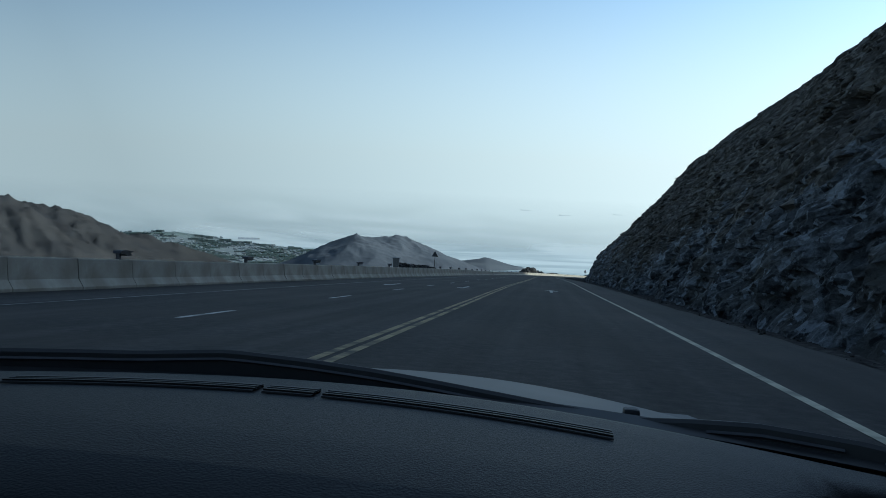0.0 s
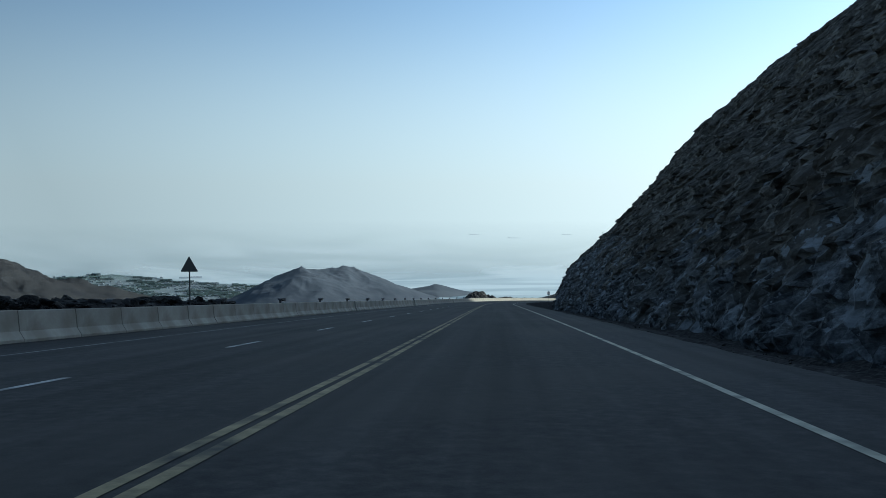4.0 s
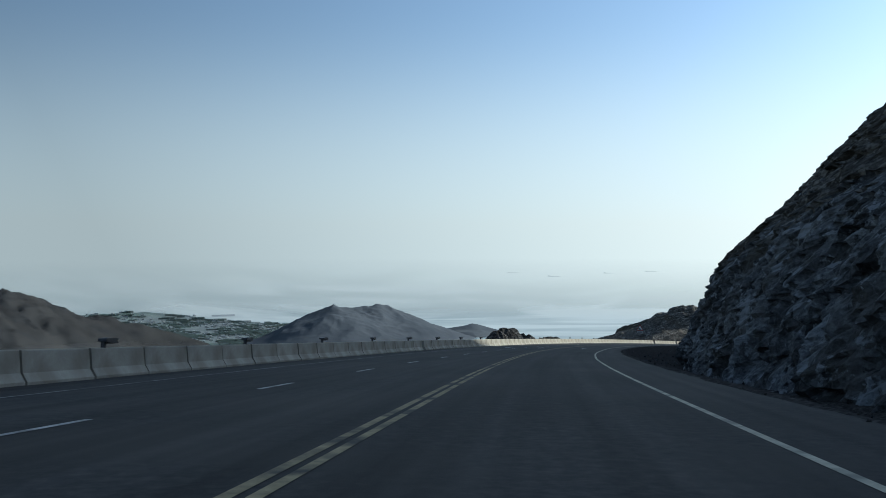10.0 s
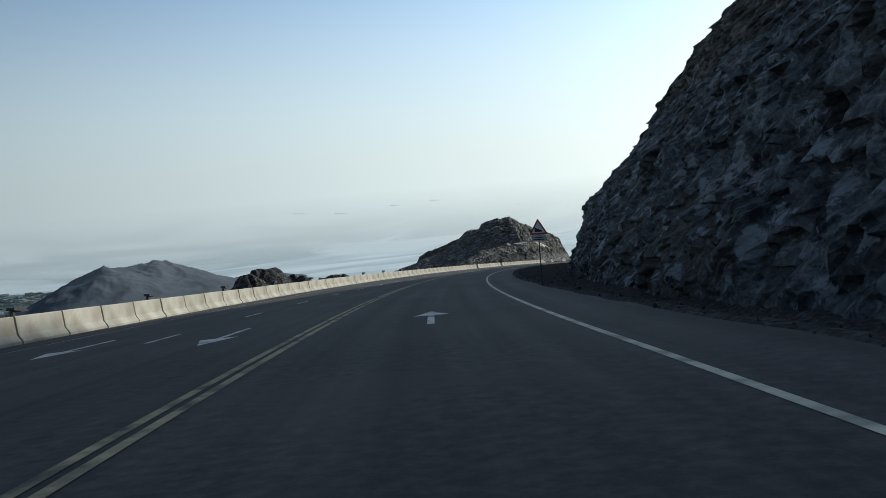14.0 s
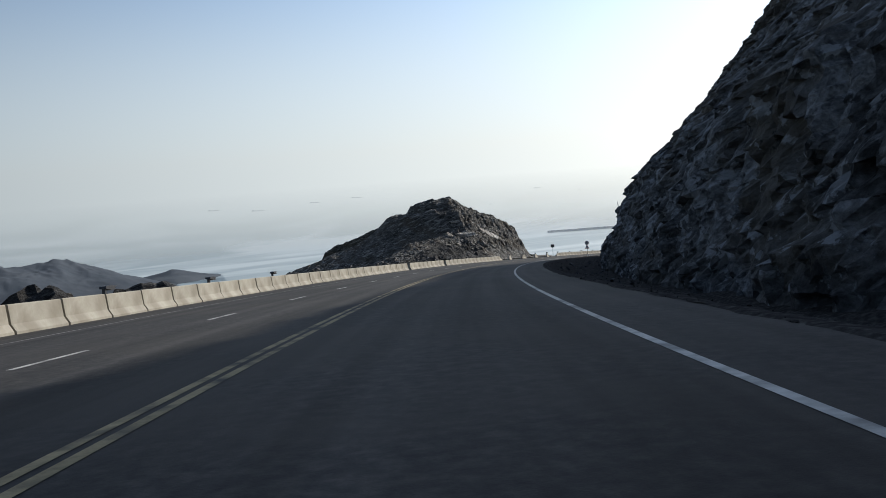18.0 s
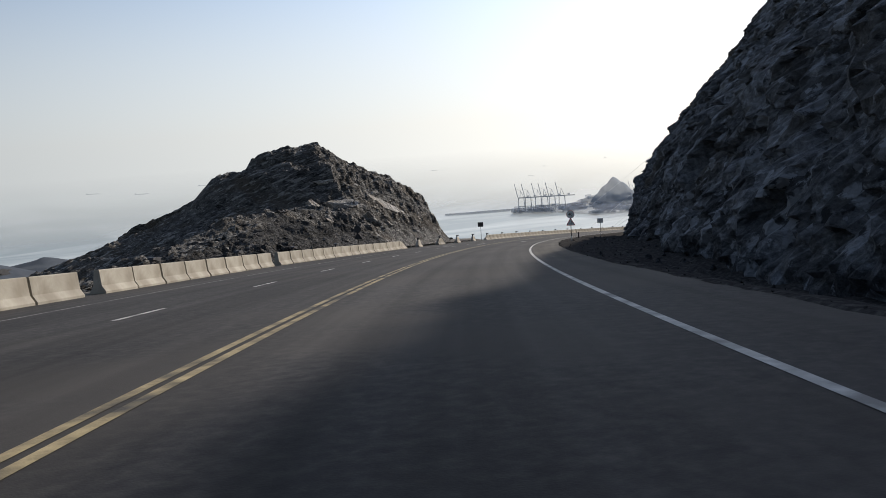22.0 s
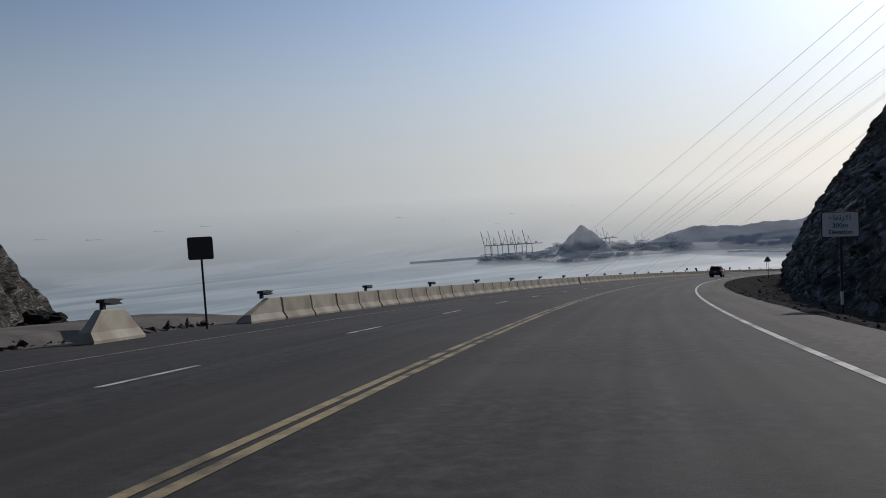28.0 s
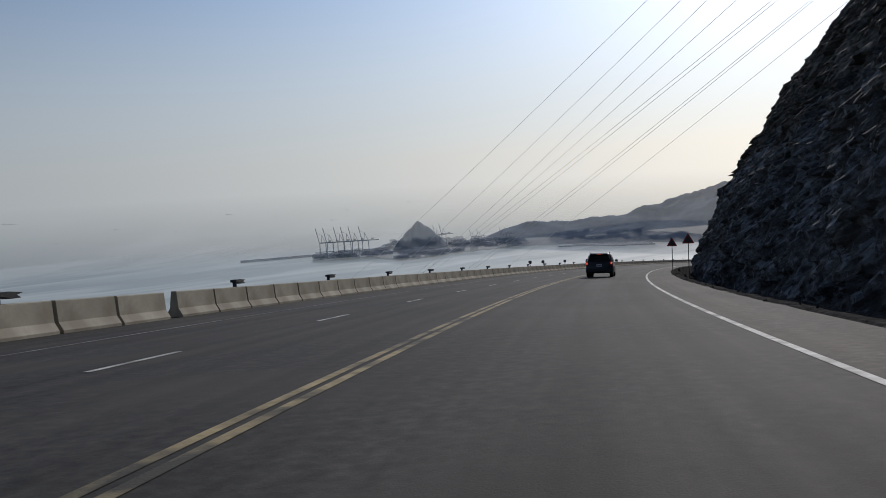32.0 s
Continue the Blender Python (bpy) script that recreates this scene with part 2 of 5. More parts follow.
rubble_rock = rock_material("rubble_rock", (0.03, 0.033, 0.038), (0.07, 0.075, 0.082), (0.14, 0.148, 0.158), (0.05, 0.048, 0.046), (20, 30, 0), 2.0, (0.19, 0.2, 0.215))
rock = rock_material("cliff_rock", (0.04, 0.043, 0.047), (0.116, 0.123, 0.132), (0.24, 0.252, 0.268), (0.1, 0.093, 0.08), (8, 6, -20), 1.25, (0.3, 0.32, 0.345), True)
weathered = rock_material("weathered_rock", (0.036, 0.034, 0.031), (0.088, 0.083, 0.074), (0.18, 0.168, 0.148), (0.07, 0.062, 0.052), (8, 6, -20), 1.2, (0.22, 0.207, 0.185), True)
hill_rock = rock_material("hill_rock", (0.026, 0.026, 0.025), (0.1, 0.097, 0.089), (0.27, 0.26, 0.235), (0.1, 0.083, 0.062), (20, 42, 30), 1.7, (0.36, 0.345, 0.31))
# hill rock in darker tones that imitate the shade of a backlit side
shaded_outcrop_rock = rock_material("shaded_outcrop_rock", (0.014, 0.014, 0.014), (0.036, 0.035, 0.033), (0.09, 0.086, 0.079), (0.034, 0.029, 0.024), (20, 42, 30), 1.6, (0.12, 0.115, 0.105))
gravel = material("gravel", [(0.026, 0.025, 0.024), (0.05, 0.048, 0.046), (0.1, 0.095, 0.088)], 5.0, 0.95, 0.4, 14, spec=0.0)
concrete = material("barrier_concrete", [(0.36, 0.335, 0.275), (0.46, 0.43, 0.36)], 3.0, 0.85, 0.06, 40,
                    stain=(0.29, 0.262, 0.21), stain_scale=0.8, per_object=0.08, spec=0.08)
white_paint = material("white_road_paint", [(0.42, 0.41, 0.38), (0.62, 0.61, 0.57)], 5.0, 0.7, 0.2, 40, spec=0.15, stain=(0.22, 0.215, 0.2), stain_scale=1.5)
faint_paint = material("faint_road_paint", [(0.16, 0.155, 0.145), (0.34, 0.33, 0.31)], 4.0, 0.75, 0.2, 40, spec=0.15, stain=(0.09, 0.088, 0.083), stain_scale=0.8)
yellow_paint = material("yellow_road_paint", [(0.2, 0.165, 0.095), (0.42, 0.34, 0.19)], 4.0, 0.75, 0.2, 40, spec=0.15, stain=(0.065, 0.06, 0.05), stain_scale=1.3)
# far rocks: the blue, paled cast of haze is mixed into the colours
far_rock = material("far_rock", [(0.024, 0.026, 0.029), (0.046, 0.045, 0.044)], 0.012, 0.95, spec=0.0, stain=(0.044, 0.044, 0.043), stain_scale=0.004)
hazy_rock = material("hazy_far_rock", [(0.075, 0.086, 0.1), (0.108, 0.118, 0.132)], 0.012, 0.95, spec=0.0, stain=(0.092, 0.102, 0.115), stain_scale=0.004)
haze_pale_rock = material("hazy_harbour_rock", [(0.2, 0.25, 0.32), (0.28, 0.33, 0.4)], 0.012, 0.95, spec=0.0, stain=(0.23, 0.28, 0.35), stain_scale=0.004)
harbour_rock = material("hazy_island_rock", [(0.3, 0.345, 0.4), (0.4, 0.44, 0.5)], 0.012, 0.95, spec=0.0, stain=(0.34, 0.38, 0.43), stain_scale=0.004)
slope_rock = material("slope_scree", [(0.09, 0.085, 0.08), (0.2, 0.185, 0.165)], 0.4, 0.95, 0.6, 3, spec=0.0)
# the plain's bluish tint is haze put into its base colour
plain_earth = material("plain_earth", [(0.1, 0.125, 0.135), (0.15, 0.172, 0.18)], 0.02, 0.95, spec=0.0, stain=(0.1, 0.14, 0.125), stain_scale=0.006)
steel = material("galvanised_steel", [(0.4, 0.4, 0.41), (0.55, 0.55, 0.56)], 12.0, 0.45, metal=0.9)
dark_steel = material("dark_painted_steel", [(0.03, 0.03, 0.035), (0.06, 0.06, 0.065)], 10.0, 0.5, metal=0.3)


# ---------------------------------------------------------------- helpers
def part(name, bm, mat, parent=None, label="", smooth=False):
    me = bpy.data.meshes.new(name)
    bm.normal_update()
    bm.to_mesh(me)
    bm.free()
    me.materials.append(mat)
    if smooth:
        me.shade_smooth()
    ob = new(name, me)
    if parent is not None:
        ob.parent = parent
    if label:
        ob["label"] = label
    return ob


def from_grid(name, pts, mat, smooth=False, parent=None, keep=None):
    """A mesh from an array of rows of points."""
    a, b = pts.shape[:2]
    i = np.arange(a * b).reshape(a, b)
    f = np.stack([i[:-1, :-1], i[1:, :-1], i[1:, 1:], i[:-1, 1:]], -1).reshape(-1, 4)
    if keep is not None:
        f = f[keep.ravel()[f].all(1)]
    p = pts.reshape(-1, 3)
    d1, d2 = p[f[:, 2]] - p[f[:, 0]], p[f[:, 3]] - p[f[:, 1]]
    if (d1[:, 0] * d2[:, 1] - d1[:, 1] * d2[:, 0]).sum() < 0:     # faces look up
        f = f[:, ::-1]
    me = bpy.data.meshes.new(name)
    me.from_pydata(p.tolist(), [], f.tolist())
    me.materials.append(mat)
    if smooth:
        me.shade_smooth()
    me.update()
    ob = new(name, me)
    if parent is not None:
        ob.parent = parent
    return ob


def box(bm, sx, sy, sz, at=(0, 0, 0), turn=None, bevel=0.0):
    """A box of that size about a place, its edges bevelled."""
    m = Matrix.Translation(at) @ (turn or Matrix.Identity(4)) @ Matrix.Diagonal((sx, sy, sz, 1))
    made = bmesh.ops.create_cube(bm, size=1, matrix=m)
    if bevel:
        vs = set(made["verts"])
        es = [e for e in bm.edges if e.verts[0] in vs and e.verts[1] in vs]
        bmesh.ops.bevel(bm, geom=es, offset=bevel, segments=2, affect='EDGES', profile=0.6)


def rod(bm, a, b, r, r2=None, seg=10):
    a, b = Vector(a), Vector(b)
    d = b - a
    m = Matrix.Translation((a + b) / 2) @ d.to_track_quat("Z", "Y").to_matrix().to_4x4()
    bmesh.ops.create_cone(bm, cap_ends=True, segments=seg, radius1=r, radius2=r if r2 is None else r2, depth=d.length, matrix=m)


def empty(name, m):
    ob = new(name)
    ob.matrix_world = m
    return ob


# ---------------------------------------------------------------- the line of the road
HEADING = [-7.99, -7.51, -7.55, -7.4, -7.51, -8.04, -11.24, -15.69, -20.0, -24.21, -28.84, -33.78, -38.84, -43.9, -48.55,
           -52.73, -56.47, -60.2, -63.93, -67.67, -71.4, -75.13]      # every 40 m
SLOPE = [-0.1044, -0.1113, -0.107, -0.1107, -0.1071, -0.1071]        # at SLOPE_AT
SLOPE_AT = [0, 160, 320, 480, 640, 840]
OFFSET = [-2.26, -2.34, -2.31, -2.21, -2.094, -2.147, -2.653, -2.594, -2.421, -2.421]  # from the driven line to the yellow line
OFFSET_AT = [0, 35, 50, 65, 85, 160, 320, 480, 640, 840]
S0, S1 = -60.0, 900.0
_s = np.arange(S0, S1 + 0.5, 0.5)
_h = np.radians(np.interp(_s, np.arange(22) * 40.0, HEADING))
_g = np.interp(_s, SLOPE_AT, SLOPE)
_hm = (_h[1:] + _h[:-1]) / 2
_x = np.r_[0, np.cumsum(-np.sin(_hm) * 0.5)]
_y = np.r_[0, np.cumsum(np.cos(_hm) * 0.5)]
_z = np.r_[0, np.cumsum(_g[1:] * 0.5)]
_i0 = int(-S0 / 0.5)
_x, _y, _z = _x - _x[_i0], _y - _y[_i0], _z - _z[_i0]


def road_at(s, u, dz=0.0):
    """Places s metres down the road and u metres to the right of the yellow line, dz above the asphalt (arrays too)."""
    s, u = np.asarray(s, float), np.asarray(u, float)
    h = np.interp(s, _s, _h)
    w = u + np.interp(s, OFFSET_AT, OFFSET)
    x = np.interp(s, _s, _x) + np.cos(h) * w
    y = np.interp(s, _s, _y) + np.sin(h) * w
    z = np.interp(s, _s, _z) + 0.02 * np.clip(u, -12.5, 0) + dz
    return np.stack(np.broadcast_arrays(x, y, z), -1)


def road_pose(s, u, dz=0.0, turn=0.0, level=False):
    """A pose on the road, y down the road, x to the right; level: upright, not tilted with the slope."""
    p = Vector(road_at(s, u, dz))
    fwd = (Vector(road_at(s + 0.5, u)) - Vector(road_at(s - 0.5, u))).normalized()
    right = (Vector(road_at(s, u + 0.3)) - Vector(road_at(s, u - 0.3))).normalized()
    if level:
        fwd = Vector((fwd.x, fwd.y, 0)).normalized()
        right = Vector((fwd.y, -fwd.x, 0))
    up = right.cross(fwd).normalized()
    right = fwd.cross(up)
    m = Matrix((right, fwd, up)).transposed().to_4x4()
    return Matrix.Translation(p) @ m @ Matrix.Rotation(radians(turn), 4, 'Z')


def fractal(p, octaves=5, gain=0.5):
    """Noise of many sizes at the places p (N x 3), about -1 to 1."""
    out = np.empty(len(p))
    for i, v in enumerate(p):
        out[i] = noise.fractal(v, 1.0 / (gain * 2), 2.1, octaves)
    return out


# ---------------------------------------------------------------- road
ss = np.arange(S0 + 5, S1 - 5, 2.0)
us = np.array([-12.4, -11.6, -9, -7.5, -4, -2, 0, 2, 4.9, 6, 6.9])
S, U = np.meshgrid(ss, us, indexing="ij")
edge_wobble = np.array([0.12 * noise.noise((s * 0.35, 3.1, 0)) + 0.08 * noise.noise((s * 1.3, 7.7, 0)) for s in ss])
U[:, -1] += edge_wobble * 2
top = road_at(S, U)
def road_uv(ob, s, u):
    """Lays the map along the road: metres along it and across it."""
    layer_ = ob.data.uv_layers.new(name="along")
    idx = np.empty(len(ob.data.loops), np.int32)
    ob.data.loops.foreach_get("vertex_index", idx)
    layer_.data.foreach_set("uv", np.stack([s.ravel()[idx], u.ravel()[idx]], -1).ravel())


road = from_grid("road", top, asphalt)
road_uv(road, S, U)
tagged(road, "dark worn asphalt mountain road falling towards the sea", "road", kind="structure")


def stripe(name, u, width, mat, s0, s1, label, dz=0.006, drift=((0, 0), (1, 0))):
    """A painted strip along the road; drift: how far its line strays sideways at places along the road."""
    n = np.arange(s0, s1, 2.0)
    mid_u = u + np.interp(n, *zip(*drift))
    grid = np.stack([road_at(n, mid_u - width / 2, dz), road_at(n, mid_u + width / 2, dz)], 1)
    ob = from_grid(name, grid, mat, parent=road)
    road_uv(ob, np.stack([n, n], 1), np.stack([mid_u - width / 2, mid_u + width / 2], 1))
    ob["label"] = label
    return ob


CENTRE_DRIFT = ((55, -0.12), (85, 0.06), (110, 0.12), (172, 0.18), (264, 0.11), (373, 0.05), (533, -0.05))
RIGHT_DRIFT = ((63, -0.17), (172, -0.06), (205, -0.15), (230, -0.26), (247, -0.14), (264, 0.08), (373, -0.04), (534, 0.11))
LEFT_DRIFT = ((60, -0.2), (181, -0.4), (277, -0.6), (382, -0.1), (535, -0.1))
stripe("centre_line", -0.105, 0.12, yellow_paint, -55, 890, "worn yellow painted line", drift=CENTRE_DRIFT)
stripe("centre_line", 0.105, 0.12, yellow_paint, -55, 890, "worn yellow painted line", drift=CENTRE_DRIFT)
cream_paint = material("cream_road_paint", [(0.4, 0.37, 0.27), (0.56, 0.52, 0.4)], 5.0, 0.7, 0.2, 40, spec=0.15, stain=(0.22, 0.21, 0.17), stain_scale=1.5)
stripe("edge_line", 4.95, 0.12, cream_paint, -55, 320.1, "cream painted edge line", drift=RIGHT_DRIFT)
stripe("edge_line", 4.95, 0.12, white_paint, 319, 890, "white painted edge line", drift=RIGHT_DRIFT)
stripe("edge_line", -7.65, 0.10, faint_paint, -55, 890, "faint white painted edge line", drift=LEFT_DRIFT)
stripe("hard_shoulder", 6.0, 1.75, dusty_asphalt, 430, 890, "dusty paler asphalt strip beside the edge line", 0.003)

bm = bmesh.new()
vs = [bm.verts.new(v) for v in ((-0.065, -1.25, 0), (0.065, -1.25, 0), (0.065, 1.25, 0), (-0.065, 1.25, 0))]
bm.faces.new(vs)
dash = part("lane_dash", bm, white_paint, road)
dash.matrix_world = road_pose(81.8 - 14 * 9.23, -3.95, 0.007)
for k in range(-13, 87):
    s = 81.8 + k * 9.23 + (1.2 if k > 51 else 0.0) + 0.5 * min(0, k + 1)
    if S0 + 8 < s < 885:
        copy_thing(dash, road_pose(s, -3.95, 0.007))


def arrow_at(s, u, turn=1, length=4.4):
    """A straight-ahead arrow laid on the road; turn: 1 along the drive, -1 against it."""
    h = length / 2
    strips = [(-h, 0.075), (-h + 0.7, 0.075), (-h + 1.4, 0.075), (h - 1.6, 0.075), (h - 1.6, 0.42), (h - 0.8, 0.21), (h, 0.012)]
    rows = [[road_at(s + turn * y, u - w * turn, 0.008), road_at(s + turn * y, u + w * turn, 0.008)] for y, w in strips]
    ob = from_grid("lane_arrow", np.array(rows), white_paint, parent=road, keep=None)
    ob["label"] = "white painted arrow"
    return ob


for s, u, turn in ((43.3, 2.52, 1), (42.3, -2.0, -1), (42.4, -5.85, -1), (274, 2.6, 1), (274, -2.0, -1), (275, -5.8, -1),
                   (485, 2.5, 1), (485, -2.0, -1), (486, -5.9, -1)):
    arrow_at(s, u, turn)

# ---------------------------------------------------------------- cliff on the inner side
# how far right of the yellow line the wall stands: at rises of 3 and 8 m every 20 m, higher up every 40 m
WALL_3 = [14.4, 14.4, 14.4, 14.5, 14.8, 15.2, 15.6, 15.2, 15.0, 15.2, 15.4, 14.3, 13.6, 13.6, 15.0, 15.0, 14.8, 14.7, 14.6, 14.4, 14.5, 14.4, 14.2, 14.3, 14.5, 14.5, 14.4, 14.4, 14.5, 14.5, 14.5, 14.3, 13.2, 11.3, 9.9, 9.9, 10.4, 10.9, 11.4, 11.8]
WALL_8 = [17.1, 17.2, 17.3, 17.5, 17.7, 17.9, 18.1, 18.0, 18.2, 18.4, 18.4, 17.8, 16.9, 16.4, 16.2, 17.1, 17.3, 16.8, 16.4, 16.2, 16.5, 16.6, 16.2, 16.4, 16.6, 15.5, 15.8, 16.7, 17.4, 17.5, 17.3, 16.7, 15.3, 13.1, 12.1, 12.4, 13.6, 14.5, 15.1, 15.7]
WALL_14 = [20.1, 21.2, 22.3, 23.1, 23.6, 23.7, 22.7, 21.8, 22.8, 22.0, 22.7, 22.6, 21.3, 20.6, 21.6, 21.0, 18.9, 16.3, 16.2, 17.6]
WALL_22 = [24.3, 26.7, 28.9, 30.5, 30.9, 30.4, 30.0, 29.4, 27.6, 27.4, 27.8, 29.2, 27.4, 27.1, 27.2, 26.6, 24.7, 20.9, 18.8, 19.9]
WALL_32 = [30.4, 34.2, 37.8, 40.4, 40.6, 38.4, 37.3, 39.1, 37.9, 37.5, 37.7, 37.6, 35.5, 34.8, 34.5, 34.0, 32.3, 28.8, 26.1, 25.3]
WALL_45 = [39.4, 44.7, 49.9, 53.8, 55.3, 54.3, 52.3, 52.1, 51.5, 52.8, 53.3, 51.9, 46.2, 45.2, 44.6, 44.3, 43.0, 40.5, 37.4, 34.9]
WALL_62 = [52.0, 59.4, 66.6, 72.9, 76.7, 77.3, 75.3, 72.6, 70.3, 73.2, 74.7, 72.2, 61.0, 59.3, 58.7, 58.8, 58.2, 55.8, 52.3, 48.8]
cs = np.arange(-55, 880, 0.34)
cz = np.concatenate([np.arange(-1.8, 26, 0.29), np.arange(26, 62, 0.8), np.array([62, 66, 72, 78, 82, 84, 86, 91, 97, 103, 108])])
CS, CZ = np.meshgrid(cs, cz, indexing="ij")
fine_steps, wide_steps = 20.0 * np.arange(len(WALL_3)), 40.0 * np.arange(len(WALL_14))
toe = np.interp(cs, fine_steps, WALL_3) - 0.95 + 0.4 * np.array([noise.noise((v / 7.0, 7.0, 0)) for v in cs])
levels = np.stack([toe - 0.8, toe] + [np.interp(cs, fine_steps, w) for w in (WALL_3, WALL_8)] + [np.interp(cs, wide_steps, w) for w in (WALL_14, WALL_22, WALL_32, WALL_45, WALL_62)] +
                  [np.interp(cs, wide_steps, WALL_62) + far for far in (24.0, 130.0, 460.0)], 1)
RISES = np.array([-1.8, 0.6, 3, 8, 14, 22, 32, 45, 62, 80, 86, 108], float)
CU = np.array([np.interp(cz, RISES, row) for row in levels])
CU = np.maximum(CU, toe[:, None] + 0.22 * (cz - 0.6))
base = road_at(CS, CU, CZ)
flat = base.reshape(-1, 3)


def shards(p, size, axes, seed):
    """Broken rock at the places p (N x 3): each block has a tilted flat face of its own; axes: how the blocks are stretched."""
    out = np.empty(len(p))
    off = Vector((seed, seed * 0.7, 0))
    for i, v in enumerate(p):
        w = axes @ Vector(v)
        q = w / size + off + 0.25 * noise.noise_vector(w / size * 0.6)
        c = noise.voronoi(q)[1][0]
        k = noise.cell_vector(c * 7.31)
        out[i] = (k.x - 0.5) * 0.9 + (q - c).dot(Vector((k.y - 0.5, k.z - 0.5, k.x - 0.35))) * 1.5
    return out


# the joints stand steep across the face
face = np.stack([CS * 0.7, CU * 0.8, CZ * 0.85], -1).reshape(-1, 3)
BEDS = Euler((radians(-8), radians(-9), 0)).to_matrix()
big = fractal(flat * 0.07, 3).reshape(CS.shape)
coarse = shards(face, 4.4, BEDS, 3.0).reshape(CS.shape)
middle = shards(face, 1.7, BEDS, 11.0).reshape(CS.shape)
small = shards(face, 0.7, BEDS, 29.0).reshape(CS.shape)
fine = fractal(flat * 0.9, 4).reshape(CS.shape)
big, coarse, middle, small = [a - np.median(a) for a in (big, coarse, middle, small)]
grow = np.clip((CZ + 1.8) / 1.5, 0, 1)
push = grow * (0.25 + 0.8 * big + 0.85 * coarse + 0.62 * middle + 0.44 * small + 0.45 * fine) 
hh = np.interp(CS, _s, _h)
base[..., 0] += np.cos(hh) * push
base[..., 1] += np.sin(hh) * push
base[..., 2] += grow * (0.16 * middle + 0.16 * small + 0.1 * coarse)
cliff = from_grid("cliff", base, rock)
cliff.data.materials.append(weathered)
line = np.interp(cs, [0, 60, 120, 160, 220, 330, 420, 480, 560, 640], [13, 7, 4.5, 5, 11, 17, 17, 24, 14, 12])[:, None] \
    + 5 * big + 3.5 * fine + 3 * coarse
high = (CZ > line)[:-1, :-1].ravel()
cliff.data.polygons.foreach_set("material_index", high.astype(np.int32))
tagged(cliff, "steep dark grey blasted rock cliff above the road", "cliff", kind="structure")

# the verge between the asphalt and the cliff falls into a ditch that catches the rubble
def verge_z(s, u):
    """Height of the verge over the road: a narrow shoulder, then the ditch, which is shallow on the sunny stretch."""
    deep = np.interp(s, [425, 452, 505, 530], [1.0, 0.05, 0.05, 1.0])
    return np.interp(u, [6.8, 6.95, 7.4, 9.6, 11.2, 13.2, 15], [-0.05, 0.03, 0.0, -1.35, -1.5, -1.25, -0.9]) * np.where(u > 7.4, deep, 1.0)


VS, VF = np.meshgrid(np.arange(-55, 880, 0.7), np.concatenate([[0, 0.03, 0.08], np.linspace(0.12, 1, 24)]), indexing="ij")
wob = np.interp(VS, ss, edge_wobble * 2)
VU = 6.8 + wob * (1 - VF) + (np.interp(VS, cs, toe) + 0.6 - 6.8) * VF
vp = road_at(VS, VU, 0.0)
lumps = np.array([0.5 * noise.noise(Vector(v) * 0.9) + 0.45 * noise.noise(Vector(v) * 2.7) for v in vp.reshape(-1, 3)]).reshape(VS.shape)
vp[..., 2] += verge_z(VS, VU) + lumps * np.interp(VF, [0, 0.1, 0.4, 1], [0.06, 0.08, 0.25, 0.4])
verge = from_grid("verge", vp, gravel)
tagged(verge, "dark gravel ditch with loose stones along the cliff foot", "verge", kind="structure")

def blocks(v, sc, warp=0.8):
    """A value for each tilted block of rock, about -0.5 to 0.5."""
    v = Vector(v)
    return noise.cell(Vector((v.x + 0.5 * v.z, v.y + 0.3 * v.z, v.z * 0.6 - 0.35 * v.x)) * sc + noise.noise_vector(v * sc * 0.7) * warp)


# ---------------------------------------------------------------- slope on the sea side
su_ = np.array([-12.3, -13, -14, -16, -19, -24, -32, -45, -65, -95, -140, -200, -290, -400, -520, -660])
sd_ = np.array([-0.2, -0.05, -0.1, -0.4, -3, -7, -13, -24, -40, -62, -95, -135, -190, -250, -310, -372])
TS, TU = np.meshgrid(np.arange(-55, 890, 4.0), su_, indexing="ij")
tp = road_at(TS, TU, 0.0)
tn = fractal(tp.reshape(-1, 3) * 0.03, 5).reshape(TS.shape)
tp[..., 2] += np.interp(TU, su_[::-1], sd_[::-1]) + tn * np.clip((-TU - 14) * 0.12, 0, 14)
tp[..., 2] += np.clip(2.2 - np.abs(TS - 526) / 6, 0, 1) * np.interp(TU, [-22, -19, -16, -14, -13, -12.3], [0, 2.6, 0.75, 0.5, 0.35, 0.1])
hillside = from_grid("hillside", tp, slope_rock)
tagged(hillside, "bare stony slope falling from the road to the sea", "slope", kind="structure")

# ---------------------------------------------------------------- rocky hill beside the road
RIDGE_S = [500, 507, 512, 518, 524, 530, 537, 545]
RIDGE_Z = [14.1, 13.0, 10.8, 9.9, 6.4, 3.2, -0.6, -3]
HS, HU = np.meshgrid(np.arange(428, 546, 0.26), -np.concatenate([np.arange(12.5, 40, 0.22), np.arange(40, 78, 0.5)]), indexing="ij")


